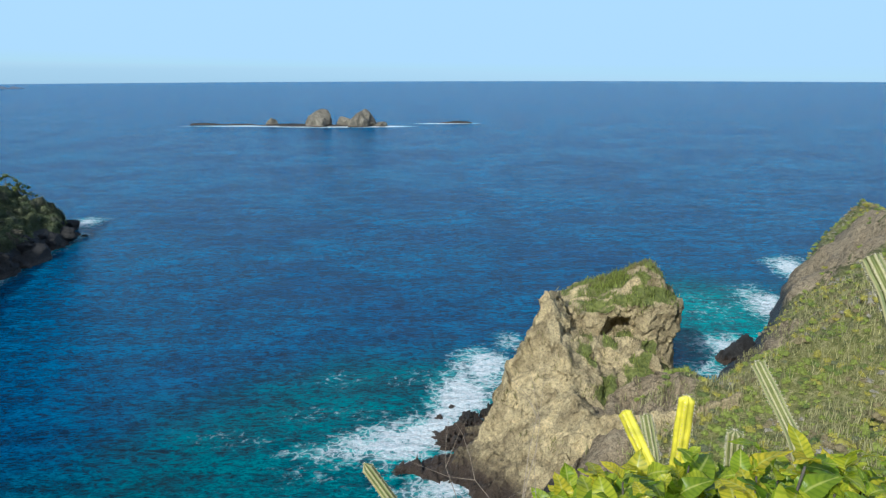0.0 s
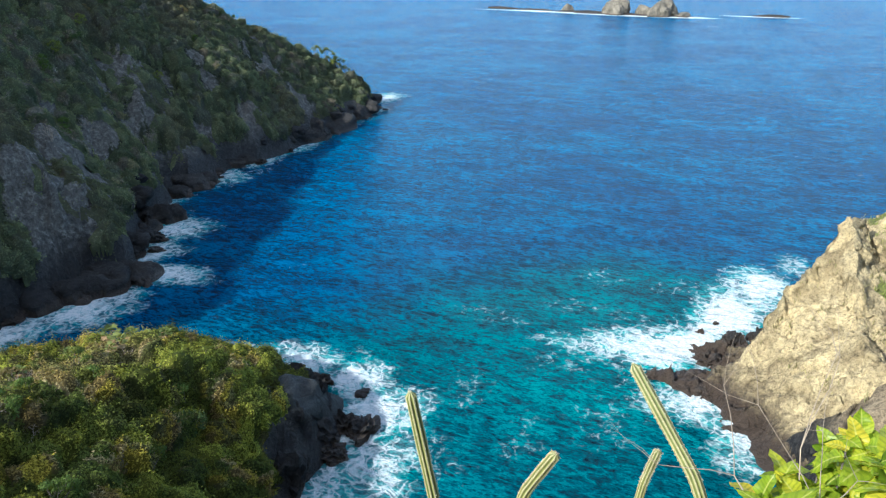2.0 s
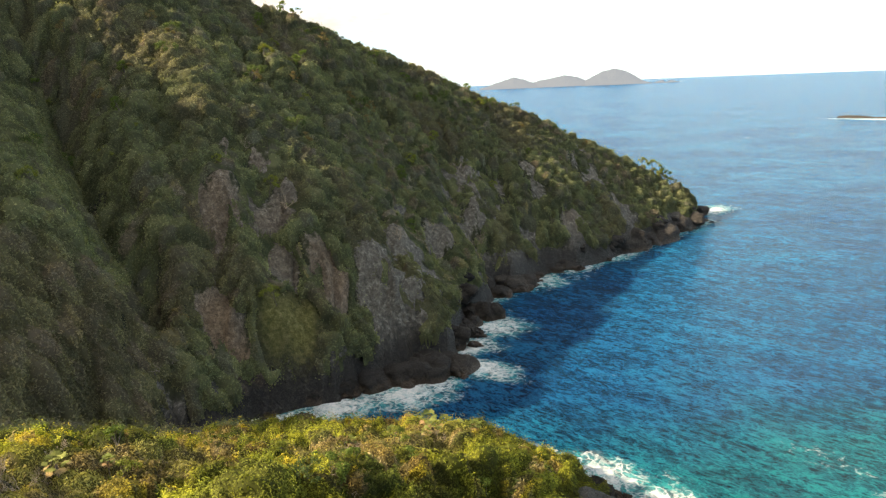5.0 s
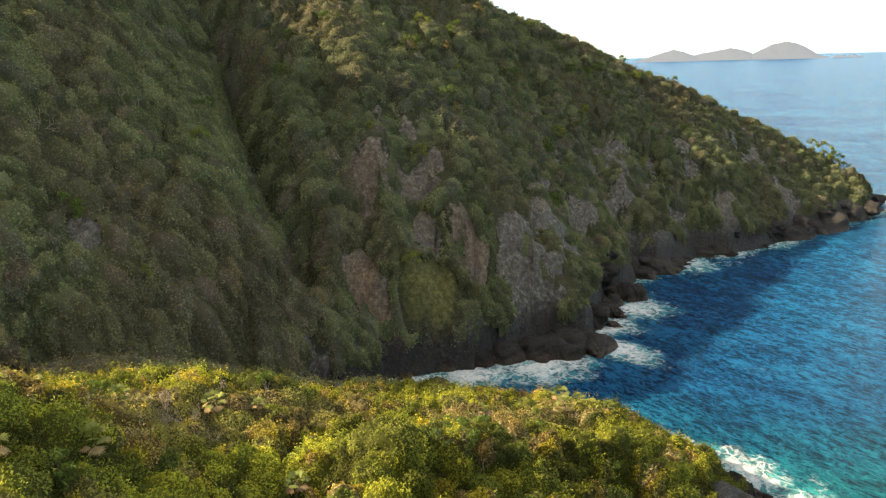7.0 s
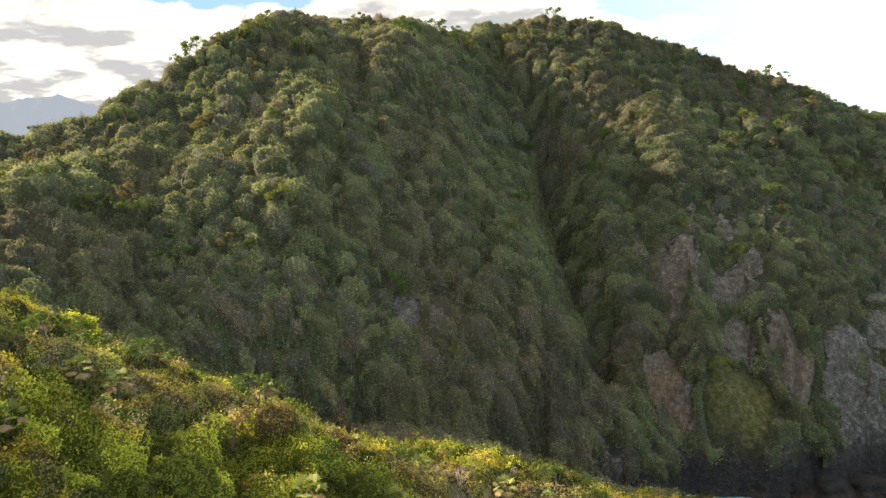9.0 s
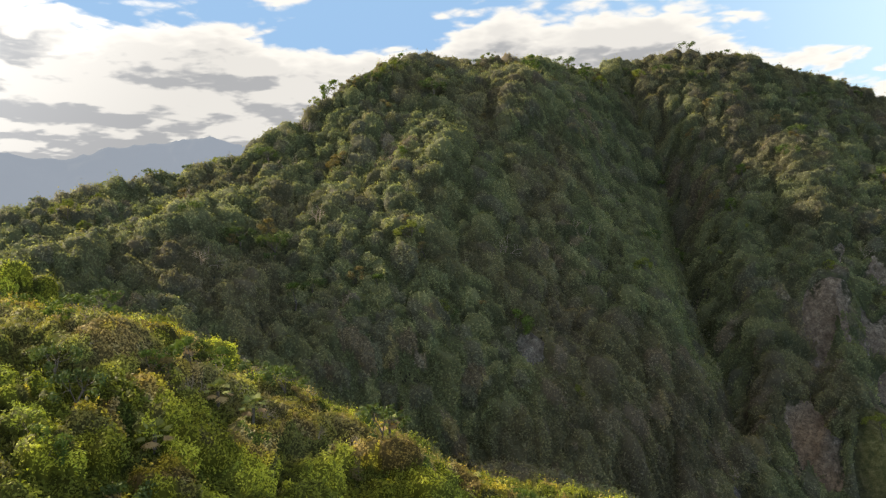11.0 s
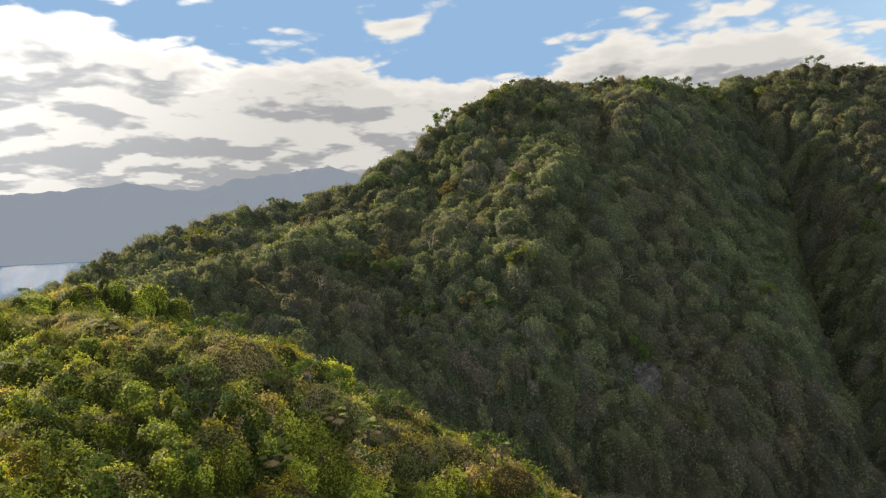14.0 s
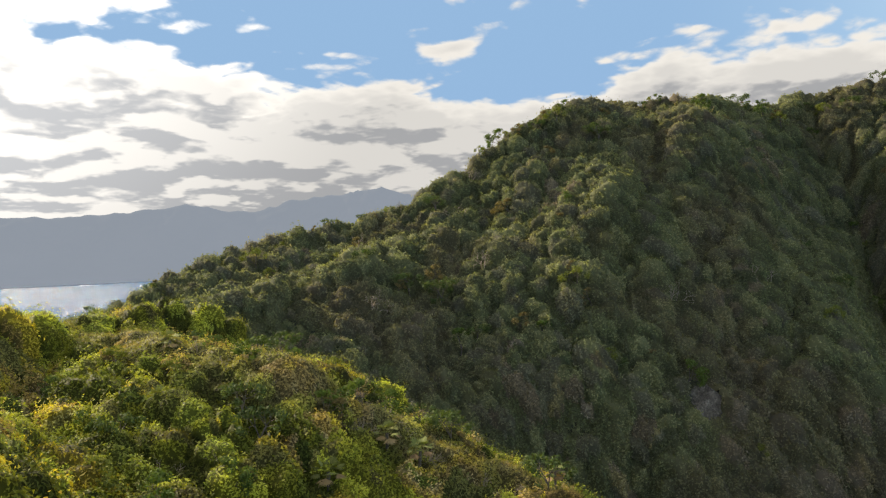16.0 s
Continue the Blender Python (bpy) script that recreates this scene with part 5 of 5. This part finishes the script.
def make_cactus(tip, low, radius, ribs, label, skin_mat, seed):
    """A ribbed column from the ground through low to tip, with spine tufts on the ribs."""
    rng = np.random.RandomState(seed)
    way_ = tip - low
    long = np.linalg.norm(way_)
    way_ /= long
    foot = low.copy()
    for _ in range(200):
        if foot[2] < ground_at(foot[0], foot[1]) - 0.05:
            break
        foot = foot - way_ * 0.05 * np.array([0.6, 0.6, 1.0])
    bow = np.cross(way_, [0.2, 0.3, 1]) * 0.02
    s = np.linspace(0, 1, 44)
    total = np.linalg.norm(tip - foot)
    P = foot + (low - foot) * np.minimum(s / 0.5, 1)[:, None] + (tip - low) * np.maximum((s - 0.5) / 0.5, 0)[:, None] + np.sin(s * np.pi)[:, None] * bow
    rad = radius * (1 - 0.12 * np.sin(s * 22) * 0.3) * np.sqrt(np.clip((1.0 - s) * total / (radius * 1.1), 0.02, 1))
    d = np.gradient(P, axis=0)
    d /= np.linalg.norm(d, axis=1)[:, None]
    a = np.cross(d, [0.9, 0.1, 0.2])
    a /= np.linalg.norm(a, axis=1)[:, None]
    b = np.cross(d, a)
    sides = ribs * 6
    th = np.linspace(0, 2 * np.pi, sides, endpoint=False)
    rib = np.abs(np.cos(th * ribs / 2)) ** 0.8
    prof = 0.64 + 0.36 * rib
    ring = P[:, None] + rad[:, None, None] * prof[None, :, None] * (np.cos(th)[None, :, None] * a[:, None] + np.sin(th)[None, :, None] * b[:, None])
    ob = new("cactus")
    tagged(ob, label, "cactus", "columnar cacti")
    ob.matrix_basis = Matrix.Translation(Vector(foot))
    me = plain_mesh("column", ring.reshape(-1, 3) - foot, grid_faces(44, sides, True)[:, ::-1], skin_mat, True, rib=np.tile(rib, 44))
    part("column", me, ob)
    vs, fs = [], []
    for i in range(3, 44):
        for k in range(ribs):
            t = 2 * np.pi * k / ribs + 0.0
            out = math.cos(t) * a[i] + math.sin(t) * b[i]
            c = P[i] + out * rad[i]
            for _ in range(5):
                w = out + rng.normal(0, 0.7, 3)
                w /= np.linalg.norm(w)
                q = np.cross(w, rng.normal(size=3))
                q *= 0.0011 / np.linalg.norm(q)
                n = len(vs) * 3
                vs.append(np.array([c - q, c + q, c + w * rng.uniform(0.006, 0.015)]))
                fs.append([n, n + 1, n + 2])
    part("spine_cover", plain_mesh("spine_cover", np.concatenate(vs) - foot, np.array(fs), spine_m, False), ob, "short pale spines in tufts along the ribs")
    return ob


GREEN = "tall ribbed green column cactus with pale spiny ribs"
YELLOW = "sunlit yellow-green column cactus beside the leafy shrub"
CACTI = [((4.9, -29.6, 4.0), (-1.4, -36.7, 3.75), 28.6, 0.037, 8, GREEN, cactus_m), ((24.3, -32.9, 4.0), (22.1, -40.5, 3.95), 28.6, 0.040, 8, GREEN, cactus_m),
         ((10.7, -36.9, 4.0), (13.1, -39.7, 4.1), 28.6, 0.040, 8, GREEN, cactus_m), ((1.8, -35.4, 3.9), (2.6, -37.9, 3.9), 28.6, 0.027, 8, GREEN, cactus_m),
         ((-14.9, -25.3, 3.5), (-17.2, -29.0, 3.4), 0.0, 0.038, 5, YELLOW, yellow_m), ((-19.7, -23.7, 3.2), (-19.5, -28.9, 3.2), 0.0, 0.038, 5, YELLOW, yellow_m),
         ((-24.4, -20.6, 4.5), (-27.4, -25.2, 4.3), 0.0, 0.043, 8, GREEN, cactus_m), ((-30.8, -12.4, 4.2), (-32.2, -14.8, 4.1), 0.0, 0.05, 8, GREEN, cactus_m),
         ((-16.6, -25.4, 4.4), (-17.3, -28.0, 4.3), 0.0, 0.04, 8, GREEN, cactus_m), ((-23.4, -25.6, 3.7), (-23.6, -28.5, 3.7), 0.0, 0.04, 8, GREEN, cactus_m)]
for k, (tip, low, seen_turn, radius, ribs, label, mat) in enumerate(CACTI):
    make_cactus(sight(*tip, seen_turn), sight(*low, seen_turn), radius, ribs, label, mat, 600 + k)

# leafy shrub
shrub_m, shrub_n, shrub_at = material("glossy_leaf")
kin = shrub_n.add("ShaderNodeObjectInfo").outputs["Random"]
isle = shrub_n.add("ShaderNodeNewGeometry").outputs["Random Per Island"]
mixv = shrub_n.math("FRACT", shrub_n.math("ADD", kin, isle))
mottle = shrub_n.noise(shrub_at, 25.0, 4, 0.6)
leaf_c = shrub_n.ramp(mixv, [(0.0, (0.12, 0.20, 0.015)), (0.4, (0.30, 0.38, 0.02)), (0.75, (0.48, 0.50, 0.03)), (1.0, (0.62, 0.50, 0.03))])
along = shrub_n.add("ShaderNodeAttribute")
along.attribute_name = "along"
across = shrub_n.add("ShaderNodeAttribute")
across.attribute_name = "across"
side_vein = shrub_n.math("SINE", shrub_n.math("SUBTRACT", shrub_n.math("MULTIPLY", along.outputs["Fac"], 46.0), shrub_n.math("MULTIPLY", across.outputs["Fac"], 9.0)))
leaf_c = shrub_n.mix(shrub_n.step(side_vein, 0.2, -1.0, 0, 0.38), leaf_c, (0.10, 0.18, 0.01, 1))
leaf_c = shrub_n.mix(shrub_n.step(across.outputs["Fac"], 0.13, 0.03, 0, 0.6), leaf_c, (0.62, 0.62, 0.2, 1))
leaf_c = shrub_n.mul(leaf_c, shrub_n.ramp(mottle, [(0.3, (0.75, 0.8, 0.7)), (0.7, (1.15, 1.1, 1.0))]))
finish(shrub_n, leaf_c, 0.36, mottle, 0.004, 0.55)


def leaf_shape(seed, curl):
    """A broad pointed leaf, folded along the midrib and curling down at the tip, with side veins."""
    rng = np.random.RandomState(seed)
    u = np.linspace(0, 1, 11)
    w = 0.40 * np.sin(np.pi * u ** 0.82) ** 0.62 * (1 - 0.18 * u)
    v = np.linspace(-1, 1, 7)
    U, V = np.meshgrid(u, v)
    Wd = np.broadcast_to(w, U.shape)
    x = U - 0.06 * np.abs(V)
    y = V * Wd
    z = 0.35 * np.abs(V) * Wd - curl * U ** 2 + 0.026 * np.sin(U * 38 - np.abs(V) * 5) * (np.abs(V) > 0.1) + 0.09 * np.sin(U * 9 + seed * 2) * V
    verts = np.stack([x, y, z], -1).reshape(-1, 3)
    ends = (np.r_[U.ravel(), np.zeros(12)], np.r_[np.abs(V).ravel(), np.zeros(12)])
    stalk, sf = tube([(-0.08, 0, 0.01), (-0.04, 0, 0.0), (0.02, 0, 0)], [0.012, 0.012, 0.012], 4)
    v, f = join([(verts, grid_faces(7, 11)), (stalk, sf)])
    return v, f, np.resize(ends[0], len(v)), np.resize(ends[1], len(v))


leaf_kinds = [leaf_shape(i, c) for i, c in enumerate((0.22, 0.5, 0.85))]
leaf_meshes = [plain_mesh("leaf", v, f, shrub_m, along=a, across=b) for v, f, a, b in leaf_kinds]
TOP = [(-40, -24.6), (-33.4, -24.6), (-30.5, -26.3), (-26.6, -25.8), (-23.5, -27.0), (-19.3, -27.9), (-14.5, -28.9), (-10.4, -30.6), (-7.5, -32.5), (-4.5, -37.0), (-2.5, -41.0)]
rng = np.random.RandomState(9)


def shrub_place(k_turn, depth):
    rise = np.interp(k_turn, [p[0] for p in TOP], [p[1] for p in TOP])
    dist = 2.75 + 0.35 * math.sin(k_turn * 0.5) + rng.uniform(-0.35, 0.35)
    p = sight(k_turn, rise - 0.9 + 1.5 * math.sin(k_turn * 1.9) * math.sin(k_turn * 0.7 + 1), dist, 0.0)
    p[2] -= depth
    return p


for nth, (t0, t1) in enumerate([(-41, -31), (-32, -22), (-23, -13), (-14, -4)]):
    base_turn = (t0 + t1) / 2
    e = sight(base_turn, -40, 2.9, 0.0)
    root = np.array([e[0], e[1], ground_at(e[0], e[1])])
    shrub = tagged(new("leafy_shrub"), "leafy shrub with broad glossy yellow-green leaves", "shrub", "leafy shrubs")
    shrub.matrix_basis = Matrix.Translation(Vector(root))
    twigs, rest, veins = [], [], []
    for k in range(58):
        tip = shrub_place(rng.uniform(t0, t1), abs(rng.normal(0, 0.22)) if k % 3 else rng.uniform(0.2, 0.9))
        mid = (root + tip) / 2 + rng.normal(0, 0.1, 3)
        twigs.append(tube([root, mid, tip], [0.014, 0.009, 0.004], 5))
        spin = rng.uniform(0, 6.28)
        for j in range(9):
            at_ = tip - (tip - mid) * 0.10 * (j // 3) + rng.normal(0, 0.015, 3)
            size = rng.uniform(0.085, 0.165) * (0.75 if j < 3 else 1.05)
            lie = -0.85 + 0.5 * (j // 3) + rng.normal(0, 0.4)
            m = Matrix.Translation(Vector(at_ - root)) @ Euler((rng.normal(0, 0.35), lie, spin + j * 2.2), "XYZ").to_matrix().to_4x4() @ Matrix.Scale(size, 4)
            kind = rng.randint(3)
            if j % 3 == 1 or j == 0:
                ob = part("leaf", leaf_meshes[kind], shrub)
                ob.matrix_basis = m
            else:
                v, fc, la, lb = leaf_kinds[kind]
                veins.append((la, lb))
                M = np.array(m)
                rest.append((v @ M[:3, :3].T + M[:3, 3], fc))
    v, f = join(twigs)
    part("stem", plain_mesh("stem", v - root, f, bark), shrub)
    v, f = join(rest)
    tagged(part("inner_leaves", plain_mesh("inner_leaves", v, f, shrub_m, along=np.concatenate([a for a, b in veins]), across=np.concatenate([b for a, b in veins])), shrub), kind="stuff")

# bare twigs at the shrub's edge and one broken pale stick
for k, (turn_, rise, dist) in enumerate([(-3.0, -32.0, 2.6), (-4.4, -31.0, 2.65), (-5.6, -30.5, 2.6), (-6.8, -30.0, 2.7), (-2.0, -35.0, 2.6), (-21.5, -25.0, 3.0), (-23.0, -25.4, 2.9), (5.4, -39.0, 3.8)]):
    p = sight(turn_, rise, dist, 0.0)
    limbs = []
    gz_ = ground_at(p[0], p[1])
    branch(np.random.RandomState(700 + k), (0, 0, 0), (0.1, 0, 1.0), min(0.75, max(0.25, (p[2] - gz_) * 0.5)), 0.009, 3, limbs, 0.5, 2)
    v, f = join(limbs)
    stick = tagged(new("bare_twig"), "thin dry leafless twigs at the shrub's edge", "twig", "bare twigs")
    stick.matrix_basis = Matrix.Translation((p[0], p[1], gz_))
    part("stem", plain_mesh("stem", v, f, grey_twig), stick)

# ---- small growth on the sunny rocks: cactus stands and dry grass ----


def stand(name, xs, ys, zs, tall, thick, tones, label, seed, lean=0.12):
    """Many thin upright stems as one object: four-sided spikes."""
    rng = np.random.RandomState(seed)
    n = len(xs)
    base = np.stack([xs, ys, zs - 0.15], 1)
    top = base + np.stack([rng.normal(0, lean, n), rng.normal(0, lean, n), np.ones(n)], 1) * tall[:, None]
    a = rng.uniform(0, 6.28, n)
    verts = []
    for k in range(3):
        o = np.stack([np.cos(a + k * 2.09), np.sin(a + k * 2.09), 0 * a], 1) * thick[:, None]
        verts += [base + o, top + o * 0.55]
    V = np.stack(verts, 1).reshape(-1, 3)
    i = np.arange(n)[:, None] * 6
    F = np.concatenate([i + np.array([0, 2, 3, 1]), i + np.array([2, 4, 5, 3]), i + np.array([4, 0, 1, 5])])
    return tagged(mesh_from(name, V, F, leaves, False, tone=np.repeat(tones, 6, 0)), label, "growth", kind="stuff")


rng = np.random.RandomState(15)
away, bearing_ = 26 + 200 * rng.rand(26000) ** 0.75, rng.uniform(-37, -12, 26000)
xs, ys = polar(bearing_, away)
zs = land_height(xs, ys)
ok = (zs > 6) & (flat_noise(xs, ys, 10, 3, 57) + 0.35 * flat_noise(xs, ys, 2.5, 2, 58) > 0.0)
xs, ys, zs = xs[ok], ys[ok], zs[ok]
stand("slope_cacti", xs, ys, zs, rng.uniform(0.7, 2.1, len(xs)), rng.uniform(0.05, 0.10, len(xs)), np.array([(0.36, 0.34, 0.17)]) * rng.uniform(0.45, 1.35, (len(xs), 1)), "stands of pale column cacti over the sunny slope", 17, 0.22)

# tufts of grass and low bushes on the top and ledges of the tall rock
rock = bpy.data.objects["sea_rock"].data
co = np.array([v.co for v in rock.vertices])
no = np.array([v.normal for v in rock.vertices])
grow = np.zeros(len(co), np.float32)
rock.attributes["grow"].data.foreach_get("value", grow)
lush = np.where((grow > 0.35) & (no[:, 2] > 0.25))[0]
bare_ledge = np.where((co[:, 2] > 9) & (no[:, 2] > 0.45) & (flat_noise(co[:, 0], co[:, 1] + co[:, 2], 5, 3, 141) > 0.25))[0]
pick = np.concatenate([lush[rng.randint(len(lush), size=2600)], bare_ledge[rng.randint(len(bare_ledge), size=1500)]])
q = co[pick] + rng.normal(0, 0.15, (len(pick), 3)) * np.array([1, 1, 0])
stand("rock_grass", q[:, 0], q[:, 1], q[:, 2], rng.uniform(0.4, 1.3, len(q)), rng.uniform(0.05, 0.14, len(q)), np.where(np.arange(len(q))[:, None] < 2600, np.array([(0.20, 0.23, 0.05)]), np.array([(0.27, 0.24, 0.11)])) * rng.uniform(0.5, 1.4, (len(q), 1)), "tufts of yellow-green grass on the tall rock", 19, 0.35)

# dry grass along the crests of the spur and the near slope
rng = np.random.RandomState(23)
gx_, gy_ = [], []
for _, ridge in (RIDGES[5], RIDGES[6]):
    for (ax, ay, az), (bx, by, bz) in zip(ridge[:-1], ridge[1:]):
        n = int(45 * math.hypot(bx - ax, by - ay))
        t = rng.rand(n)
        gx_.append(ax + t * (bx - ax) + rng.normal(0, 4.0, n)), gy_.append(ay + t * (by - ay) + rng.normal(0, 4.0, n))
xs, ys = np.concatenate(gx_), np.concatenate(gy_)
ok = (flat_noise(xs, ys, 6, 3, 151) > -0.05) & (np.hypot(xs, ys) > 24)
xs, ys = xs[ok], ys[ok]
zs = land_height(xs, ys)
stand("crest_grass", xs[zs > 4], ys[zs > 4], zs[zs > 4], rng.uniform(0.5, 1.5, (zs > 4).sum()), rng.uniform(0.02, 0.05, (zs > 4).sum()), np.array([(0.30, 0.25, 0.13)]) * rng.uniform(0.5, 1.4, ((zs > 4).sum(), 1)), "pale dry grass along the crest of the spur", 29, 0.45)
